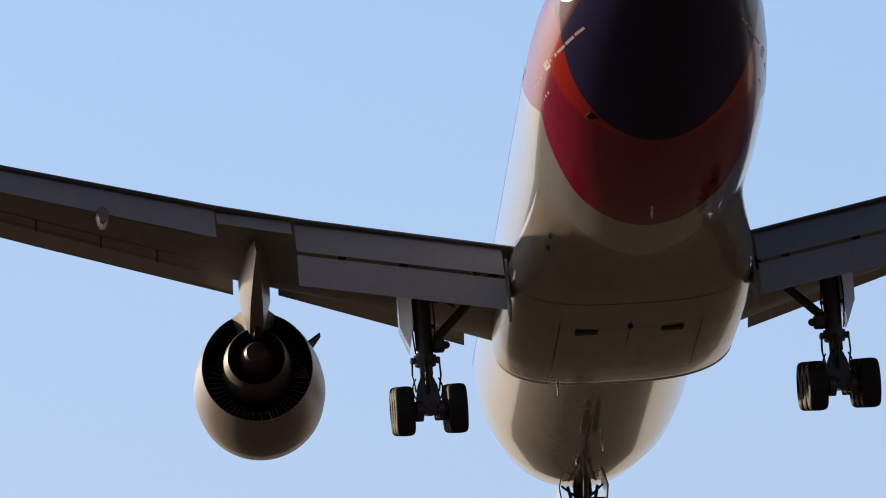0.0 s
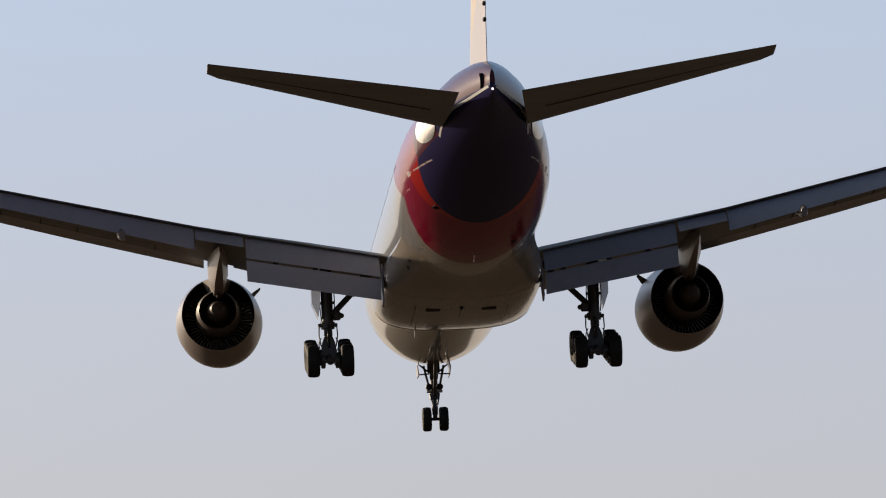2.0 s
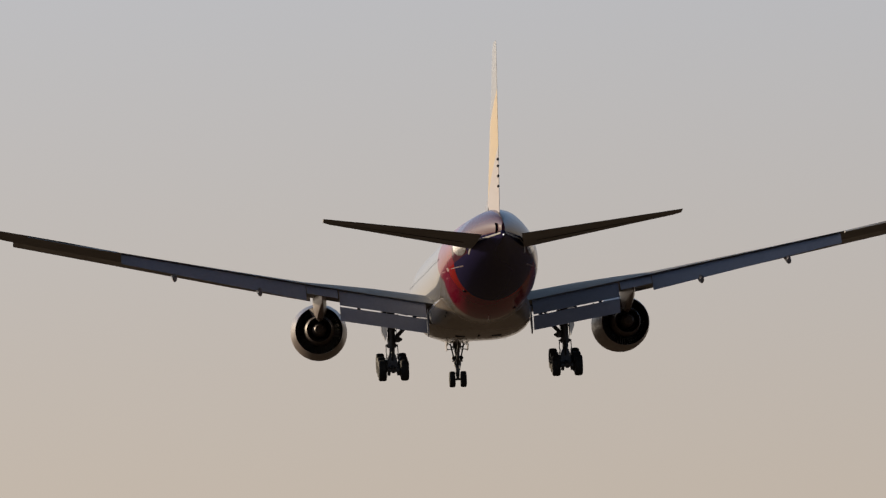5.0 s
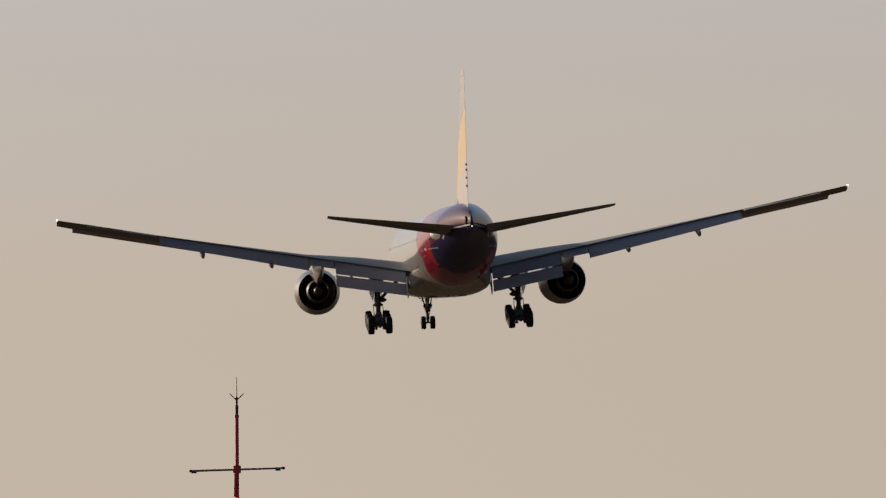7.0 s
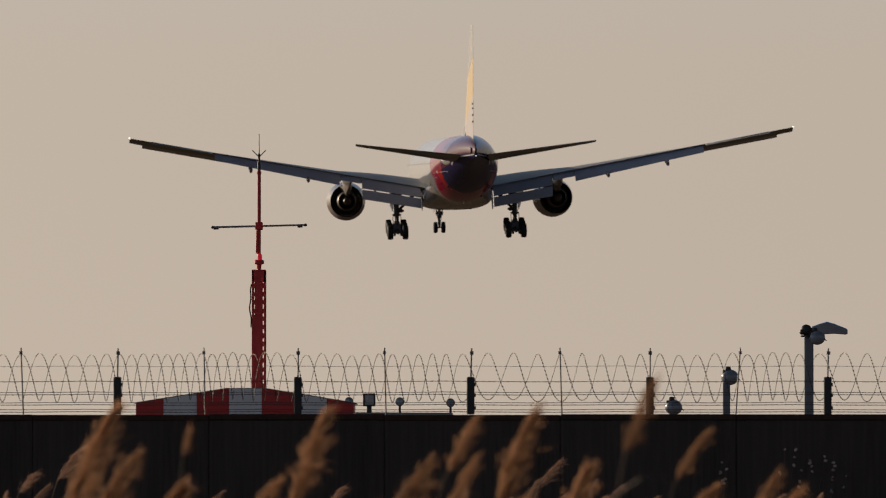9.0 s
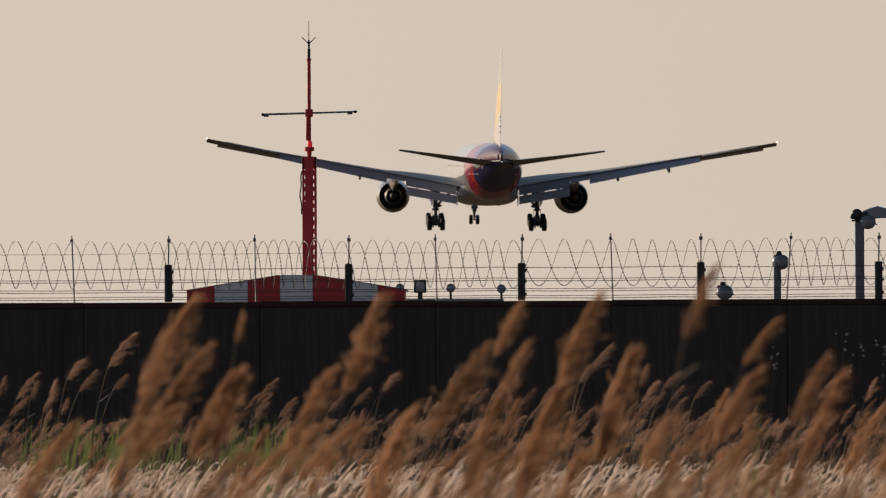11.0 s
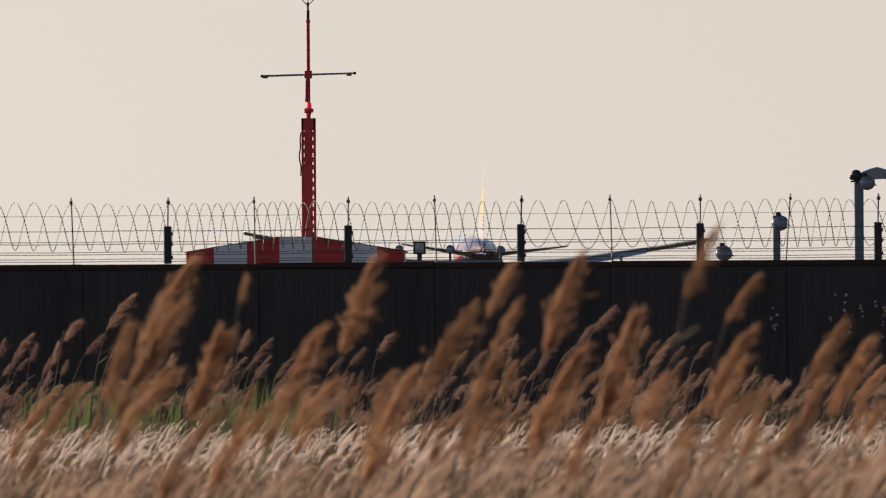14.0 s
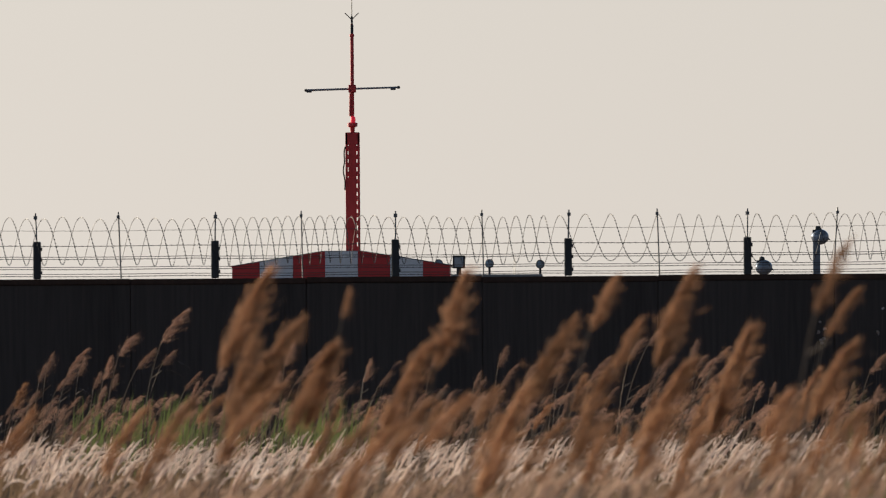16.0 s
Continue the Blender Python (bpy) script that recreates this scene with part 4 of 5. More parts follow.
# ---- shelter, mast, lights and cameras beyond the wall ----
def build_shelter():
    y, z0 = 168.0, 0.0
    shed = thing("equipment_shelter", "red and white striped equipment shelter with a low gable", "shelter", at=(-3.6, y, z0))
    edges = [-5.576, -5.074, -4.469, -3.885, -3.29, -2.706, -2.111, -1.619]

    def roof(x):
        return 3.428 + 0.267 * min(1, max(0, min((x + 5.576) / 1.64, (-1.619 - x) / 1.6)))

    for k, (a, b) in enumerate(zip(edges, edges[1:])):
        cuts = [a] + [c for c in (-3.936, -3.218) if a < c < b] + [b]
        front = [(x + 3.6, 0, roof(x)) for x in cuts]
        ring0 = [(a + 3.6 + 0.003, 0, 0)] + [(p[0] + (0.003 if i == 0 else -0.003 if i == len(front) - 1 else 0), 0, p[2]) for i, p in enumerate(front)] + [(b + 3.6 - 0.003, 0, 0)]
        ring1 = [(p[0], 3.2, p[2]) for p in ring0]
        part("striped_panel", loft(bmesh.new(), [ring0, ring1]), M_RED if k % 2 == 0 else M_WHITE, shed, "", smooth=False)
    pts = [-5.62, -5.576 + 1.64, -1.619 - 1.6, -1.575]
    rings = []
    for yy in (-0.01, 3.22):
        rings.append([(x + 3.6, yy, roof(x) + 0.004) for x in pts] + [(x + 3.6, yy, roof(x) + 0.012) for x in pts[::-1]])
    part("roof_sheet", loft(bmesh.new(), rings), M_SLAB, shed, smooth=False)


def build_mast():
    mast = thing("lattice_mast", "red painted lattice mast with a crossbar and whip aerial", "mast", at=(-3.6, 181.0, 0))
    w = 0.118
    for sx in (-1, 1):
        for sy in (-1, 1):
            part("leg", box(bmesh.new(), sx * w - 0.022, sx * w + 0.022, sy * w - 0.022, sy * w + 0.022, 0, 6.17, 0.005), M_RED, mast)
    rng = random.Random(3)
    for yy in (-w - 0.012, w + 0.012):
        part("face_plate", box(bmesh.new(), -0.108, 0.072, yy - 0.008, yy + 0.008, 0, 5.3, 0.004), M_RED, mast)
        part("face_plate", box(bmesh.new(), -0.08, 0.072, yy - 0.008, yy + 0.008, 5.3, 5.95, 0.004), M_RED, mast)
        for k in range(36):
            z = 0.12 + k * 0.163 + rng.uniform(-0.01, 0.01)
            part("rung", box(bmesh.new(), 0.04, 0.11, yy - 0.006, yy + 0.006, z, z + 0.085), M_RED, mast)
            if z > 5.25:
                part("rung", box(bmesh.new(), -0.11, -0.03, yy - 0.006, yy + 0.006, z, z + 0.08), M_RED, mast)
    part("head_plate", box(bmesh.new(), -0.14, 0.14, -0.14, 0.14, 5.94, 6.18, 0.01), M_RED, mast)
    loop = [(-0.142 - 0.03 * math.sin(k / 23 * math.pi) - 0.01 * math.sin(k / 23 * 14), -0.16, 5.9 - k / 23 * 0.85) for k in range(24)]
    hose = wire("cable_loop", mast, loop, 0.014)
    hose.data.materials[0] = M_DARK
    part("beacon_base", turned(bmesh.new(), [(6.18, 0.04), (6.28, 0.05), (6.30, 0.10), (6.36, 0.10), (6.38, 0.06)], "Z", 12, caps=True), M_RED, mast)
    part("obstruction_light", turned(bmesh.new(), [(6.37, 0.04), (6.41, 0.048), (6.47, 0.044), (6.50, 0.016)], "Z", 12, (0.015, -0.05, 0), caps=True), M_RED_LAMP, mast, "glowing red obstruction light")
    part("tube", turned(bmesh.new(), [(6.2, 0.038), (8.05, 0.036), (8.06, 0.045), (8.10, 0.045), (8.11, 0.03), (8.3, 0.026)], "Z", 12, caps=True), M_RED, mast)
    part("wrapped_cable", rod(bmesh.new(), (-0.04, -0.03, 6.5), (-0.03, -0.03, 6.95), 0.03), M_RED, mast)
    part("aerial_base", turned(bmesh.new(), [(8.1, 0.03), (8.28, 0.034), (8.3, 0.02), (8.4, 0.022), (8.42, 0.03), (8.46, 0.012)], "Z", 10, caps=True), M_POST, mast)
    part("whip_aerial", rod(bmesh.new(), (0, 0, 8.4), (0.0, 0, 8.84), 0.011, 0.008, 6), M_STEEL, mast)
    for dx, dy in ((-0.135, 0), (0.135, 0), (0, 0.13)):
        part("aerial_prong", rod(bmesh.new(), (0, 0, 8.385), (dx, dy, 8.52), 0.011, 0.009, 6), M_POST, mast)
    part("bar_clamp", box(bmesh.new(), -0.075, 0.075, -0.07, 0.07, 6.96, 7.11, 0.012), M_RED, mast)
    bm = bmesh.new()
    rod(bm, (-0.90, -0.02, 7.010), (0.90, -0.02, 7.056), 0.021, 0.018, 8)
    bar = part("crossbar", bm, M_HOUSING, mast, "pale crossbar")
    for x, z in ((-0.905, 7.010), (0.905, 7.056)):
        part("bar_tip", ball(bmesh.new(), (x, -0.02, z), 0.03, 1.2, 1, 1, 8, 6), M_POST, bar)
    for x, z in ((-0.84, 6.99), (0.80, 7.03)):
        part("bar_clip", box(bmesh.new(), x - 0.05, x + 0.05, -0.04, 0.0, z - 0.025, z + 0.01), M_POST, bar)


def build_lights():
    slab = thing("light_platform", "grey flat platform edge under the approach lights", "platform", at=(-0.97, 230, 0))
    bm = bmesh.new()
    box(bm, -1.62, 1.21, 0, 3.0, 3.74, 3.87, 0.01)
    part("deck", bm, M_SLAB, slab, smooth=False)
    for x in (-1.0, 0, 1.0):
        for yy in (0.2, 2.8):
            part("leg", rod(bmesh.new(), (x, yy, 0), (x, yy, 3.76), 0.06), M_STEEL, slab)
    lamp = thing("approach_light", "round approach light on a short stalk", "lamp", "approach lights", at=(-2.343, 230.3, 3.91))
    part("stalk", rod(bmesh.new(), (0, 0.05, -0.045), (0, 0.05, 0.16), 0.03), M_POST, lamp)
    part("housing", turned(bmesh.new(), [(0.0, 0.10), (0.02, 0.112), (0.10, 0.105), (0.19, 0.05), (0.2, 0.0)], "Y", 18, (0, 0, 0.24)), M_POST, lamp)
    part("lens", turned(bmesh.new(), [(0.015, 0.095), (-0.01, 0.06), (-0.018, 0.0)], "Y", 18, (0, 0, 0.24)), M_GLASS, lamp)
    for x, z in ((-1.08, 3.905), (0.182, 3.88)):
        copy_thing(lamp, pose(x, 230.3, z))
    flood = thing("floodlight", "square dark floodlight with a blue-grey glass front", "lamp", at=(-1.838, 230.2, 3.94))
    f = part("body", box(bmesh.new(), -0.155, 0.155, 0.0, 0.16, 0.09, 0.41, 0.015), M_POST, flood)
    part("glass", box(bmesh.new(), -0.11, 0.11, -0.012, 0.002, 0.13, 0.37, 0.01), M_GLASS, flood)
    part("bracket", box(bmesh.new(), -0.06, 0.06, 0.03, 0.1, -0.075, 0.1, 0.01), M_POST, flood)


def build_dome(parent, at, r):
    x, y, z = at
    body = part("dome_housing", ball(bmesh.new(), (x, y, z), r, 1.05, 1, 0.92, 24, 14), M_HOUSING, parent, "grey rounded camera housing")
    part("cap", turned(bmesh.new(), [(0.0, r * 0.42), (r * 0.25, r * 0.36), (r * 0.45, r * 0.3), (r * 0.5, 0.01)], "Z", 14, (x - r * 0.25, y, z + r * 0.8), caps=True), M_POST, body)
    part("visor", loft(bmesh.new(), [[(x + r * 0.72, y + s * r * 0.35, z - r * 0.25), (x + r * 0.55, y + s * r * 0.35, z + r * 0.45), (x + r * 1.28, y + s * r * 0.1, z - r * 0.42)] for s in (-1, 1)]), M_POST, body, smooth=False)
    part("latch", box(bmesh.new(), x - r * 0.9, x - r * 0.5, y - r * 0.3, y, z + r * 0.45, z + r * 0.85, 0.01), M_POST, body)


def build_cameras():
    y = 225.0
    tall = thing("security_camera_mast", "tall grey pole with a hooded floodlight and a dome camera", "security camera", at=(8.88, y, 0))
    part("pole", box(bmesh.new(), -0.115, 0.115, -0.115, 0.115, 0, 5.66, 0.03), M_POLE, tall)
    part("cap_plate", box(bmesh.new(), -0.19, 0.17, -0.17, 0.17, 5.66, 5.70, 0.008), M_POST, tall)
    bm = bmesh.new()
    ball(bm, (-0.06, 0, 5.83), 0.13, 1.1, 1, 1.05, 14, 8)
    box(bm, -0.14, 0.16, -0.08, 0.08, 5.70, 5.88, 0.03)
    ball(bm, (-0.16, -0.05, 5.78), 0.07, 1, 1, 1, 8, 6)
    part("pan_head", bm, M_POST, tall)
    rings = []
    for x, z0, z1, w in ((0.08, 5.70, 5.90, 0.10), (0.26, 5.70, 5.97, 0.16), (0.44, 5.73, 6.02, 0.19), (0.62, 5.74, 5.97, 0.19), (0.90, 5.72, 5.86, 0.18), (0.94, 5.73, 5.83, 0.16)):
        rings.append([(x, -w, z0), (x, w, z0), (x, w, z1), (x, w * 0.6, z1 + 0.015), (x, -w * 0.6, z1 + 0.015), (x, -w, z1)])
    part("lamp_hood", loft(bmesh.new(), rings), M_HOUSING, tall, "blue-grey hood")
    build_dome(tall, (0.20, -0.1, 5.64), 0.19)
    short = thing("dome_camera", "grey dome camera on a short square pole", "security camera", "dome cameras", at=(6.88, y, 0))
    part("pole", box(bmesh.new(), -0.09, 0.09, -0.09, 0.09, 0, 4.56, 0.02), M_POLE, short)
    build_dome(short, (0.09, -0.02, 4.68), 0.205)
    low = thing("dome_camera", "grey dome camera on a low pole just over the wall", "security camera", "dome cameras", at=(5.6, y, 0))
    part("pole", box(bmesh.new(), -0.07, 0.07, -0.07, 0.07, 0, 3.85, 0.02), M_POLE, low)
    build_dome(low, (0.0, -0.02, 3.95), 0.20)


# ---- reeds and grass before the wall ----
def strip(bm, pts, w, axis=Vector((1, 0, 0))):
    last = None
    n = len(pts)
    for i, p in enumerate(pts):
        ww = w * (1 - i / (n - 1)) if n > 2 else w * (1 - i * 0.8)
        a, b = bm.verts.new(p - axis * ww), bm.verts.new(p + axis * ww)
        if last:
            bm.faces.new((last[0], last[1], b, a))
        last = (a, b)


def reed_meshes(rng, height, length, lean, sprays, width, nod=0.25, flag=0.34, thick=0.0048, paint=None):
    """A reed that leans to +x: a stem with dry leaves and a feathery head, its sprays blown to one side like a flag."""
    s0 = 1 - length / height

    def axis(s):          # s from 0 at the ground to 1 at the tip
        f = max(0.0, (s - s0) / (1 - s0))
        return Vector((lean * s ** 2.2 + nod * length * f ** 1.8, 0, height * s - 0.55 * nod * length * f ** 2.2))
    stem = bmesh.new()
    pts = [axis(k / 10 * (s0 + 0.5 * (1 - s0))) for k in range(11)]
    for a, b in zip(pts, pts[1:]):
        rod(stem, a, b, thick, thick * 0.85, 4)
    for k in range(5):
        s = rng.uniform(0.25, s0 * 0.93)
        p, d = axis(s), Vector((rng.uniform(0.3, 0.9), rng.uniform(-0.4, 0.4), 0)).normalized()
        long = rng.uniform(0.22, 0.42)
        leaf = [p + d * (q * long) + Vector((0, 0, long * (0.9 * q - 0.95 * q * q))) for q in (0, 0.3, 0.6, 0.85, 1.0)]
        strip(stem, leaf, 0.010, Vector((-d.y, d.x, 0)))
    head = bmesh.new()
    for k in range(sprays):
        f = rng.random() ** 1.1
        s = s0 + (1 - s0) * f * 0.95
        p = axis(s)
        t = (axis(min(1, s + 0.02)) - p).normalized()
        # fullest low in the head, thinning to a wisp at the tip
        fat = width * (0.22 + 0.78 * math.sin(math.pi * min(1.0, 0.22 + 0.74 * f) ** 0.85)) * rng.uniform(0.55, 1.2)
        out = Vector((rng.gauss(flag, 0.42), rng.gauss(0, 0.5), rng.gauss(-0.16, 0.2)))
        end = p + t * length * rng.uniform(0.12, 0.30) * (1.15 - 0.5 * f) + out * fat
        droop = Vector((0.25, 0, -1)) * fat * rng.uniform(0.0, 0.28)
        for q in range(13):
            g = rng.uniform(0.0, 0.85)
            a = p.lerp(end, g) + droop * g * g + Vector((rng.gauss(0, 0.004), rng.gauss(0, 0.007), rng.gauss(0, 0.004)))
            tip = a + t * rng.uniform(0.01, 0.04) + (end - p + droop) * rng.uniform(0.12, 0.34) + Vector((rng.gauss(0.008, 0.009), rng.gauss(0, 0.012), rng.gauss(-0.003, 0.009)))
            ax = Vector((rng.uniform(-1, 1), rng.uniform(-1, 1), rng.uniform(-0.4, 0.4))).normalized() * rng.uniform(0.0010, 0.0024) * (length / 0.5)
            m = a.lerp(tip, 0.5)
            head.faces.new([head.verts.new(v) for v in (a, m - ax, tip, m + ax)])
    return axis(1.0), mesh_of("stem", stem, M_STEM, False), mesh_of("panicle", head, paint or M_HEAD, False)


REEDS = []


def joined_mesh(name, items, paint):
    """One mesh out of many (mesh, pose) pairs."""
    places, corners, starts, n, m = [], [], [], 0, 0
    for me, pose_of in items:
        co = np.empty(len(me.vertices) * 3, np.float32)
        me.vertices.foreach_get("co", co)
        w = np.array(pose_of)
        places.append(co.reshape(-1, 3) @ w[:3, :3].T + w[:3, 3])
        loops, first = np.empty(len(me.loops), np.int32), np.empty(len(me.polygons), np.int32)
        me.loops.foreach_get("vertex_index", loops)
        me.polygons.foreach_get("loop_start", first)
        corners.append(loops + n)
        starts.append(first + m)
        n, m = n + len(me.vertices), m + len(me.loops)
    out = bpy.data.meshes.new(name)
    first = np.concatenate(starts)
    out.vertices.add(n)
    out.loops.add(m)
    out.polygons.add(len(first))
    out.vertices.foreach_set("co", np.concatenate(places).astype(np.float32).ravel())
    out.loops.foreach_set("vertex_index", np.concatenate(corners))
    out.polygons.foreach_set("loop_start", first)
    out.update(calc_edges=True)
    out.validate()
    out.materials.append(paint)
    return out


def plant(kind, x, y, z, label, group, turn=0.0):
    """One reed, rooted so that its head's tip stands at x and z."""
    top, stem, head = kind
    k = z / top.z
    reed = thing("reed", label, "reed", group, at=(x - top.x * k * math.cos(turn), y - top.x * k * math.sin(turn), 0))
    part("stem", stem, None, reed)
    part("panicle", head, None, reed)
    reed.scale = [k] * 3
    reed.rotation_euler = (0, 0, turn)
    return reed


def build_reeds():
    rng = random.Random(11)
    NEAR, MID, FAR = "tall dry reed with a brown feathery head bending in wind", "dry reed with a brown feathery head standing in grass", "slender dry reed with a small brown head, before the wall"
    # the tall reeds that stand out: tip x, tip z, distance, head length, lean in degrees
    tall = (
        (-1.70, 2.11, 52, 0.59, 27), (-1.41, 1.69, 50, 0.50, 22), (-0.66, 2.08, 50, 0.52, 17), (-0.09, 1.83, 52, 0.56, 29),
        (0.11, 2.06, 49, 0.30, 22), (0.11, 1.84, 48, 0.28, 21), (0.49, 2.08, 49, 0.56, 11), (0.78, 1.78, 50, 0.63, 16),
        (0.92, 2.11, 40, 0.32, 15), (1.49, 1.99, 51, 0.30, 26), (1.37, 1.70, 49, 0.47, 24), (1.84, 1.74, 50, 0.38, 25),
        (1.94, 1.66, 50, 0.45, 24), (-0.90, 1.71, 50, 0.50, 26), (-1.73, 1.71, 45, 0.41, 14), (-1.37, 2.01, 51, 0.16, 10),
        (0.02, 1.56, 47, 0.52, 24), (0.38, 1.60, 47, 0.63, 18), (-0.41, 1.47, 45, 0.56, 26), (-1.98, 1.44, 43, 0.45, 30),
        (-1.66, 1.85, 50, 0.50, 28), (-1.46, 1.70, 50, 0.46, 20), (-1.75, 1.64, 50, 0.48, 26))
    # how far the wind bends those followed longest, by time
    times = (9, 9.5, 10, 12.5, 13, 13.5, 14, 14.5, 16)
    bend = {0: (-.15, .02, 0, 0, -.03, -.13, -.01, 0, -.13), 2: (0, -.02, 0, .02, -.01, -.04, -.01, -.08, -.06), 3: (-.01, .02, .01, .02, .01, -.03, -.05, -.05, -.04),
            4: (.05, .02, .02, .02, 0, -.02, -.02, -.02, -.02), 6: (-.02, .01, .05, 0, -.01, .01, -.05, .06, 0), 8: (-.03, -.03, .02, 0, 0, .01, .02, .05, .06),
            9: (-.04, 0, .06, .03, 0, -.04, -.05, 0, -.05)}
    for k, (x, z, y, length, lean) in enumerate(tall):
        kind = reed_meshes(rng, z, length, math.tan(radians(lean)) * z / 2.5, int(190 * length / 0.5), length * rng.uniform(0.20, 0.27), nod=rng.uniform(0.04, 0.2), flag=0.42)
        reed = plant(kind, x, y, z, NEAR, "tall reeds")
        REEDS.append((reed, [(t, b / z) for t, b in zip(times, bend[k])] if k in bend else rng.random()))
    kinds = [reed_meshes(rng, 1.6, rng.uniform(0.30, 0.54), rng.uniform(0.04, 0.34), 155, rng.uniform(0.09, 0.14), nod=rng.uniform(0.05, 0.35), flag=0.42) for k in range(9)]
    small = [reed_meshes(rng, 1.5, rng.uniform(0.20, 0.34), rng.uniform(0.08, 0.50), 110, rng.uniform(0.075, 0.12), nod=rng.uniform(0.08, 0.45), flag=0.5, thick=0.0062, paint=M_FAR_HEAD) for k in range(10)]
    # the ranks behind and between them, down to knee height
    for k in range(50):
        d = rng.uniform(38, 76)
        x = ((k + rng.uniform(-0.9, 0.9)) / 49 * 2 - 1) * 0.056 * d - 0.006 * d
        drop = rng.triangular(-5, 200, 95)
        if x / d < -0.036 and rng.random() < 0.6:
            continue
        REEDS.append((plant(kinds[rng.randrange(9)], x, d, 1.6 - drop / 16400 * d, NEAR, "tall reeds", rng.uniform(-0.4, 0.4)), rng.random()))
    for k in range(14):
        d = rng.uniform(40, 66)
        REEDS.append((plant(kinds[rng.randrange(9)], rng.uniform(-0.004, 0.042) * d, d, 1.6 - rng.uniform(90, 200) / 16400 * d, NEAR, "tall reeds", rng.uniform(-0.4, 0.4)), rng.random()))
    for k in range(26):
        d = rng.uniform(80, 118)
        x = rng.uniform(-1, 1) * 0.054 * d - 0.005 * d
        drop = rng.uniform(10, 150)
        REEDS.append((plant(kinds[rng.randrange(9)] if k % 2 else small[rng.randrange(10)], x, d, 1.6 - drop / 16400 * d, MID, "reeds in the grass", rng.uniform(-0.5, 0.5)), rng.random()))
    far = []
    for k in range(285):
        d = rng.triangular(124, 156, 150)
        x = rng.uniform(-1, 1) * 0.054 * d - 0.005 * d
        drop = rng.triangular(-50, 135, 70) + (25 if x > 3.5 else 0)
        far.append((d, x, 1.6 - drop / 16400 * d, small[rng.randrange(10)], rng.uniform(-0.5, 0.5)))
    for k in range(230):        # and the lower ones under them
        d = rng.uniform(126, 155)
        x = rng.uniform(-1, 1) * 0.054 * d - 0.005 * d
        far.append((d, x, 1.6 - rng.uniform(45, 150) / 16400 * d, small[rng.randrange(10)], rng.uniform(-0.5, 0.5)))
    far.sort(key=lambda row: row[0])
    for d, x, z, kind, turn in far[:150]:
        REEDS.append((plant(kind, x, d, z, FAR, "reeds before the wall", turn), rng.random()))
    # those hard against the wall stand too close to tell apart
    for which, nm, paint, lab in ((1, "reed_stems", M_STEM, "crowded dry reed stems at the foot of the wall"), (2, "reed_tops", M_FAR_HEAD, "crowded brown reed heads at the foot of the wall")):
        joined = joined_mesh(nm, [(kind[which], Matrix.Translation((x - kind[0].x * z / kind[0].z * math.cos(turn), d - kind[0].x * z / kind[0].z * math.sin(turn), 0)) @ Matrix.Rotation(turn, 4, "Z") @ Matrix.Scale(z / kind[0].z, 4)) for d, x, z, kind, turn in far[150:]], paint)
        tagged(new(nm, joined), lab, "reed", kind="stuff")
    # a few that stand clear of the rest
    for x, z in ((-6.06, 2.08), (-6.69, 1.86), (-6.37, 1.76), (-5.76, 1.88), (-5.25, 2.42), (-3.65, 1.91), (-3.25, 1.78), (-1.52, 1.87), (0.89, 1.70),
                 (1.80, 1.72), (2.42, 1.68), (1.75, 2.22), (-2.97, 1.5), (-4.70, 1.57), (4.9, 1.75), (-6.93, 1.5)):
        REEDS.append((plant(small[rng.randrange(10)], x, 135, z, FAR, "reeds before the wall"), rng.random()))
    # the low thicket under them
    verts, faces, hv, hf = [], [], [], []
    for k in range(1500):
        y = rng.uniform(120, 156)
        x = rng.uniform(-1, 1) * 0.058 * y
        h, l = rng.uniform(0.35, 1.05), rng.uniform(0.0, 0.35)
        n, w = len(verts), rng.uniform(0.004, 0.010)
        verts += [(x - w, y, 0), (x + w, y, 0), (x + l * 0.4 + w, y, h * 0.6), (x + l * 0.4 - w, y, h * 0.6), (x + l, y, h)]
        faces += [(n, n + 1, n + 2, n + 3), (n + 3, n + 2, n + 4)]
        if k % 7 == 0:
            L = rng.uniform(0.24, 0.40)
            for q in range(110):
                f = rng.random()
                fat = 0.045 * math.sin(math.pi * min(1, 0.18 + 0.8 * f)) + 0.004
                px, pz = x + l + f * L * 0.62, h + L * (0.8 * f - 0.25 * f * f)
                ox, oy, oz = 0.07 + rng.gauss(0, 0.02), rng.gauss(0, fat), rng.gauss(0.0, fat)
                n = len(hv)
                hv += [(px, y, pz), (px + ox * 0.5, y + oy * 0.5, pz + oz * 0.7 - 0.0025), (px + ox, y + oy, pz + oz), (px + ox * 0.5, y + oy * 0.5, pz + oz * 0.7 + 0.0025)]
                hf += [(n, n + 1, n + 2, n + 3)]
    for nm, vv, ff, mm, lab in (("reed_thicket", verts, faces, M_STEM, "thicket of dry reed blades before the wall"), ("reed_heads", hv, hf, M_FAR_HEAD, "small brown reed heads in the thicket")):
        me = bpy.data.meshes.new(nm)
        me.from_pydata(vv, [], ff)
        me.materials.append(mm)
        tagged(new(nm, me), lab, "reed", kind="stuff")


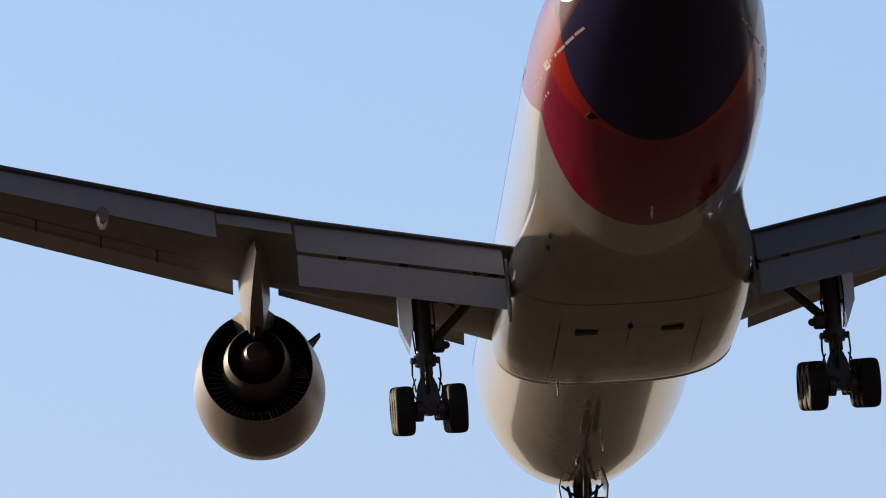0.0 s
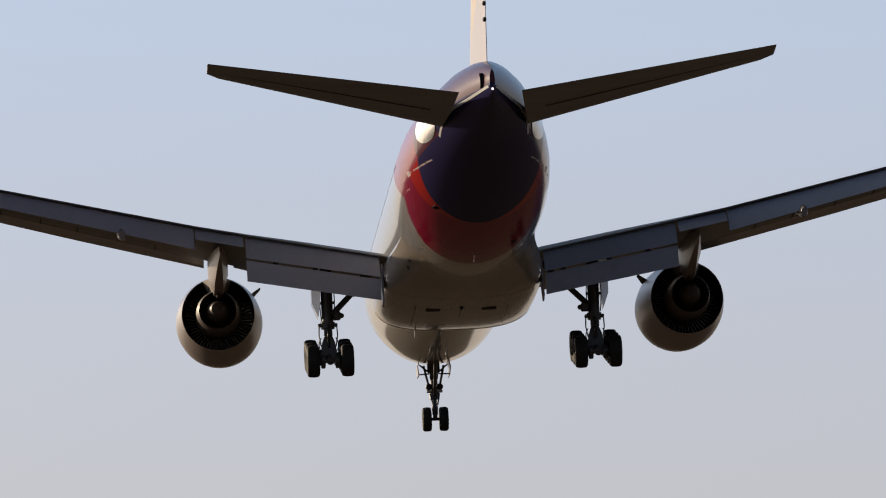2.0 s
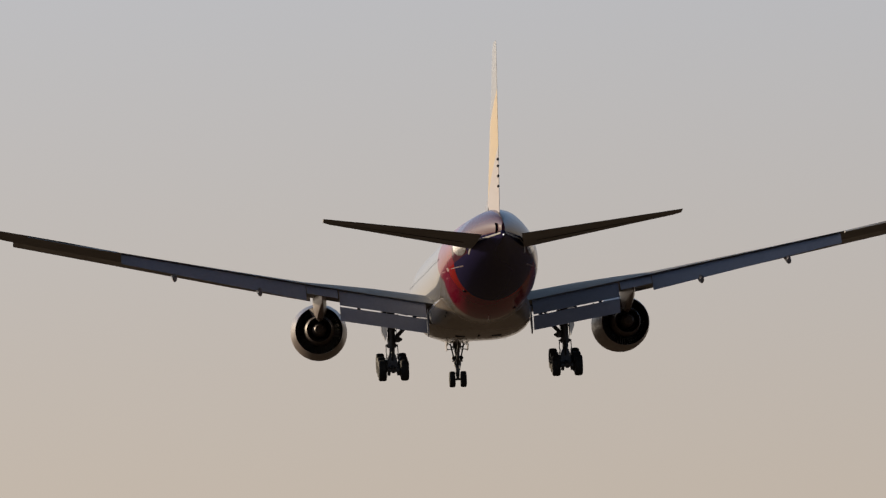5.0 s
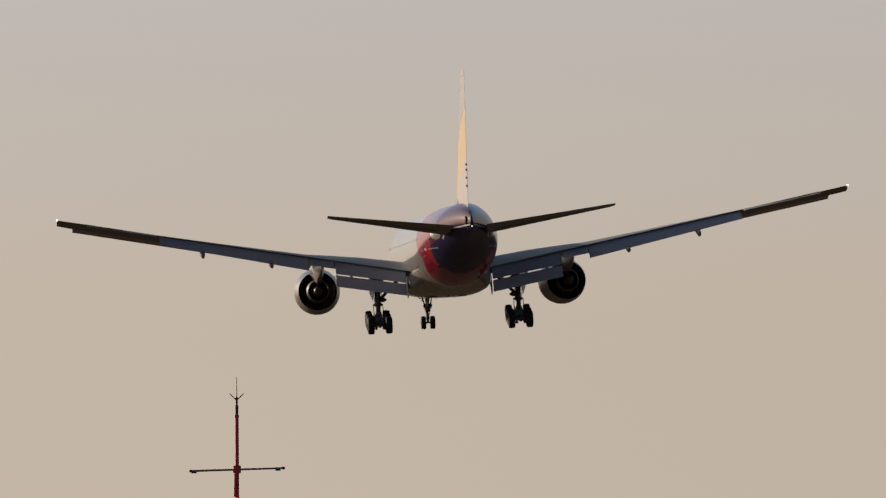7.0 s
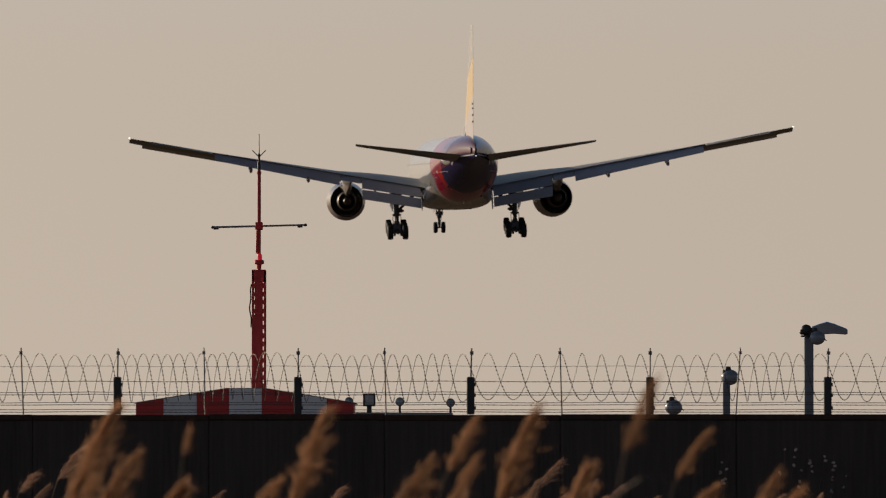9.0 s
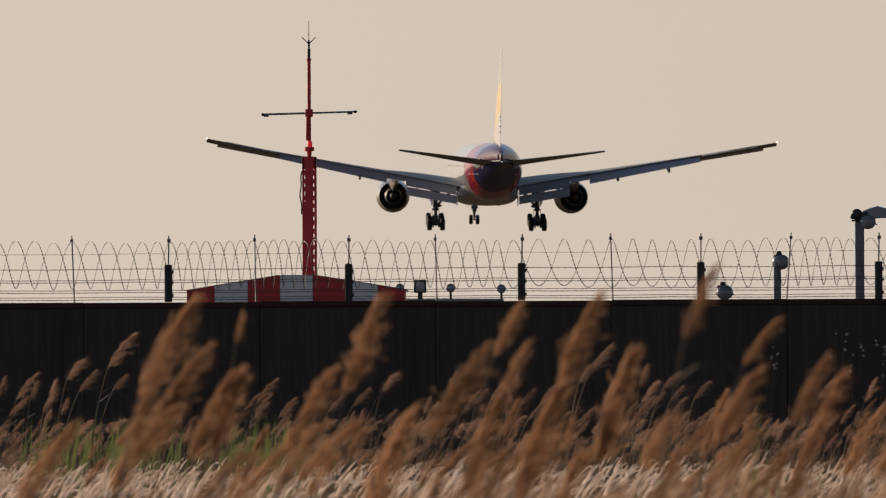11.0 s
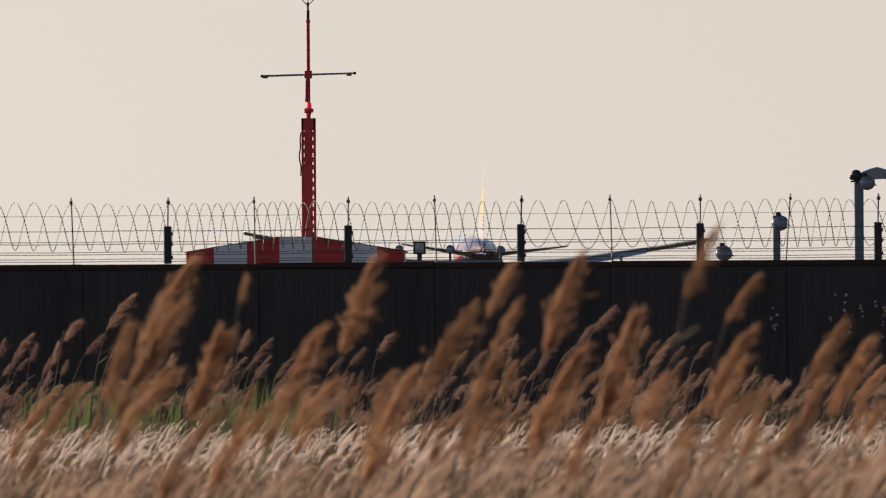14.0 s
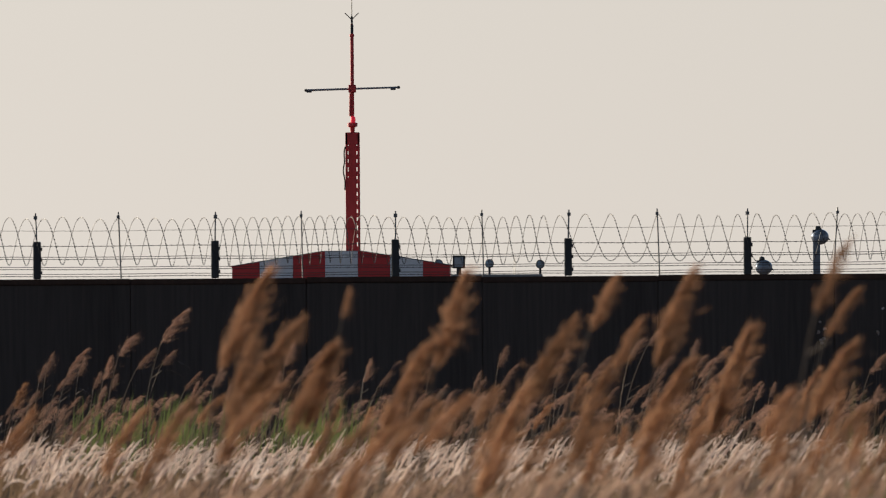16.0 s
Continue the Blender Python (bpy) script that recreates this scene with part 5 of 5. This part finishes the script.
def build_wall_weed():
    rng = random.Random(5)
    tuft = [mesh_of("seed_tuft", ball(bmesh.new(), (0, 0, 0), 0.016 + 0.007 * k, 1.3, 0.8, 0.8, 6, 4), M_PLUME) for k in range(3)]
    for x0, z0, spread in ((5.95, 2.52, 0.22), (6.35, 2.35, 0.30), (6.75, 2.32, 0.24), (4.75, 2.42, 0.14)):
        weed = thing("wall_weed", "thin dry weed with pale seed tufts against the wall", "plant", "weeds on the wall", at=(x0 - 0.35, WALL_Y - 0.25, 0))
        for k in range(4):
            tip = Vector((0.35 + rng.uniform(-1, 1) * spread, rng.uniform(-0.05, 0.05), z0 + rng.uniform(-0.35, 0.12)))
            root = Vector((k * 0.05, 0, 0))
            part("stalk", rod(bmesh.new(), root, tip, 0.005, 0.002, 4), M_STEM, weed)
            for q in range(rng.randrange(1, 4)):
                ob = part("seed_tuft", tuft[rng.randrange(3)], None, weed)
                ob.location = tip.lerp(root, rng.uniform(0, 0.12)) + Vector((rng.gauss(0, 0.012), -0.01, 0))
                ob.rotation_euler = (0, rng.uniform(-1.2, 1.2), 0)


def build_grass():
    rng = random.Random(21)
    for y0, y1, count in ((36, 50, 130), (50, 62, 200), (62, 80, 380), (80, 102, 560), (102, 138, 1250)):
        near = y1 < 90
        verts, faces, sv, sf = [], [], [], []
        for k in range(count):
            y = rng.uniform(y0, y1)
            x = rng.uniform(-1, 1) * 0.062 * y
            swell = 0.04 * math.sin(x * 1.7 + y * 0.4) + 0.03 * math.sin(x * 4.1 + y)
            if near:       # it stands higher towards one end
                swell += float(np.interp(x / y, [-0.048, -0.01, 0.02], [-0.05, 0.0, 0.09]))
            h = (0.72 + 0.42 * rng.betavariate(2, 2.2)) * float(np.interp(y, [36, 50, 62, 90, 115, 138], [0.95, 0.76, 0.64, 0.52, 0.42, 0.34])) + swell
            lean = rng.uniform(0.06, 0.2)
            # leaning stalk and blades
            for b in range(4):
                a = rng.uniform(0, math.tau)
                dx, dy = 0.06 * math.cos(a), 0.06 * math.sin(a)
                n, w = len(sv), rng.uniform(0.003, 0.007)
                top = h * rng.uniform(0.75, 1.05)
                sv += [(x - w, y, 0), (x + w, y, 0), (x + dx + w + lean * 0.4, y + dy, top * 0.6), (x + dx - w + lean * 0.4, y + dy, top * 0.6), (x + dx * 2 + lean * rng.uniform(0.8, 1.5), y + dy * 2, top)]
                sf += [(n, n + 1, n + 2, n + 3), (n + 3, n + 2, n + 4)]
            # plume: a curved tail of many fine hairs, swept up and over by the wind
            L = rng.uniform(0.18, 0.36)
            up, bow, side, fatness = rng.uniform(0.8, 1.4), rng.uniform(0.15, 0.85), rng.uniform(0.35, 0.8), rng.uniform(0.007, 0.014)
            ring = len(verts)
            for q in range(7):
                f = q / 6
                fat = fatness * 1.1 * (0.12 + math.sin(math.pi * min(1, 0.14 + 0.80 * f)))
                px, pz = x + lean + f * L * side, h + L * (up * f - bow * f * f)
                gx, gz = side, up - 2 * bow * f
                g = math.hypot(gx, gz)
                verts += [(px - gz / g * fat, y, pz + gx / g * fat), (px, y - fat, pz), (px + gz / g * fat, y, pz - gx / g * fat), (px, y + fat, pz)]
                if q:
                    a, b = ring + 4 * q - 4, ring + 4 * q
                    faces += [(a, a + 2, b + 2, b), (a + 1, a + 3, b + 3, b + 1)]
            for q in range(22):
                f = (q + rng.random()) / 22
                fat = fatness * (0.25 + math.sin(math.pi * min(1, 0.12 + 0.80 * f)))
                px, pz = x + lean + f * L * side, h + L * (up * f - bow * f * f)
                gx, gz = side, up - 2 * bow * f
                g = math.hypot(gx, gz)
                gx, gz = gx / g, gz / g
                a = rng.uniform(0, math.tau)
                ca, sa, reach = math.cos(a), math.sin(a), rng.uniform(0.03, 0.06)
                w = rng.uniform(0.0022, 0.004)
                p = Vector((px, y, pz))
                d = Vector((-gz * sa, ca, gx * sa))
                g3 = Vector((gx, 0, gz))
                e = p + g3 * reach + d * fat * 1.5
                m = p + g3 * reach * 0.5 + d * fat
                t = g3.cross(d) * w
                n = len(verts)
                verts += [p[:], (m - t)[:], e[:], (m + t)[:]]
                faces.append((n, n + 1, n + 2, n + 3))
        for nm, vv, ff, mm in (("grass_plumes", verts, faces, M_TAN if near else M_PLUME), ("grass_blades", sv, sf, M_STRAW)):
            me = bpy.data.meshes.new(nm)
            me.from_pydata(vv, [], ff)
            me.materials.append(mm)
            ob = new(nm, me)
            tagged(ob, ("tan seed plumes of dry grass nearby" if near else "silvery seed plumes of dry grass, sun and shade in their colour") if nm == "grass_plumes" else "straw-coloured dry grass blades", "grass", kind="stuff")
    # fresh green blades between the reeds
    verts, faces = [], []
    for k in range(330):
        clump = rng.choice(((-5.3, 132), (-3.1, 126), (-2.85, 128), (-3.8, 130), (-4.9, 133), (-5.6, 134), (-6.2, 136), (-6.6, 135)) + ((1.55, 54),) * (k % 4 == 0))
        x, y = clump[0] + rng.gauss(0, 0.05 if clump[0] > 0 else 0.25), clump[1] + rng.gauss(0, 2)
        h, l = rng.uniform(0.75, 1.32) * (1.3 if clump[0] > 0 else 1.0), rng.uniform(0.0, 0.1 if clump[0] > 0 else 0.3)
        n, w = len(verts), 0.004 if clump[0] > 0 else rng.uniform(0.005, 0.010)
        verts += [(x - w, y, 0), (x + w, y, 0), (x + l * 0.4 + w, y, h * 0.6), (x + l * 0.4 - w, y, h * 0.6), (x + l, y, h)]
        faces += [(n, n + 1, n + 2, n + 3), (n + 3, n + 2, n + 4)]
    me = bpy.data.meshes.new("green_shoots")
    me.from_pydata(verts, [], faces)
    me.materials.append(M_GREEN)
    tagged(new("green_shoots", me), "fresh green reed shoots among dry stems", "reed", kind="stuff")


build_ground()
build_wall()
build_fence()
build_shelter()
build_mast()
build_lights()
build_cameras()
AIRLINER = build_airliner()
build_reeds()
build_wall_weed()
build_grass()


def motions():
    walk(AIRLINER, [
        (0, flight(-0.27, 239.88, 64.23, 2.21, -4.05, 3.02)),
        (0.5, flight(-0.18, 273.80, 62.70, 1.98, -3.98, 2.79)),
        (1, flight(-0.01, 307.88, 61.15, 1.93, -2.98, 2.68)),
        (1.5, flight(0.14, 341.85, 59.62, 1.60, -2.60, 2.54)),
        (2, flight(0.29, 376.33, 58.07, 1.16, -2.41, 2.55)),
        (2.5, flight(0.42, 410.70, 56.51, 1.13, -2.84, 2.53)),
        (3, flight(0.59, 445.40, 54.90, 1.13, -2.47, 2.51)),
        (3.5, flight(0.72, 479.69, 53.24, 1.19, -2.37, 2.52)),
        (3.7, flight(0.81, 493.48, 52.60, 1.18, -2.20, 2.54)),
        (5.8, flight(1.51, 638.01, 45.07, 1.95, -1.93, 3.28)),
        (6, flight(1.58, 651.68, 44.32, 1.94, -2.02, 3.36)),
        (6.5, flight(1.82, 685.80, 42.39, 1.87, -2.19, 3.56)),
        (7, flight(2.03, 720.32, 40.24, 1.89, -2.37, 3.57)),
        (7.5, flight(2.01, 754.68, 38.33, 1.91, -2.09, 3.62)),
        (8, flight(1.88, 789.16, 36.26, 1.96, -1.55, 3.67)),
        (8.5, flight(1.56, 823.40, 34.50, 1.86, -1.16, 3.61)),
        (9, flight(1.10, 857.67, 32.54, 1.77, -1.12, 3.44)),
        (9.5, flight(0.68, 892.01, 30.80, 1.69, -0.73, 3.29)),
        (10, flight(0.15, 926.71, 28.95, 1.65, -0.31, 3.20)),
        (10.2, flight(-0.04, 940.71, 28.13, 1.61, -0.01, 3.15)),
        (12.3, flight(-1.77, 1091.93, 20.55, 1.33, 0.87, 2.89)),
        (12.5, flight(-1.92, 1106.73, 19.78, 1.30, 0.95, 2.90)),
        (13, flight(-2.27, 1144.05, 17.82, 1.25, 1.13, 2.95)),
        (13.5, flight(-2.56, 1181.59, 15.81, 1.27, 1.17, 2.94)),
        (14, flight(-2.78, 1219.20, 13.75, 1.40, 1.07, 2.95)),
        (14.5, flight(-2.96, 1256.79, 11.72, 1.45, 0.98, 3.02)),
        (15, flight(-3.03, 1294.38, 9.68, 1.49, 0.97, 3.33)),
        (15.5, flight(-2.98, 1331.98, 7.59, 1.62, 1.04, 3.89)),
        (16, flight(-2.93, 1369.58, 5.50, 1.72, 1.10, 4.46))])
    for reed, bends in REEDS:
        root, turn = reed.location.copy(), reed.rotation_euler.z
        rows = []
        if isinstance(bends, list):
            rows = [(0.0, 0.0), (3.0, 0.02), (6.0, -0.02)] + bends
        else:
            beat, amp = 1.6 + 0.9 * bends, 0.03
            rows = [(t, amp * math.sin(math.tau * (t / beat + bends * 7)) + 0.02 * math.sin(t * 0.9 + root.x)) for t in np.arange(0, 16.01, 0.5)]
        walk(reed, [(float(t), Matrix.Translation(root) @ Matrix.Rotation(a, 4, "Y") @ Matrix.Rotation(turn, 4, "Z")) for t, a in rows])


motions()
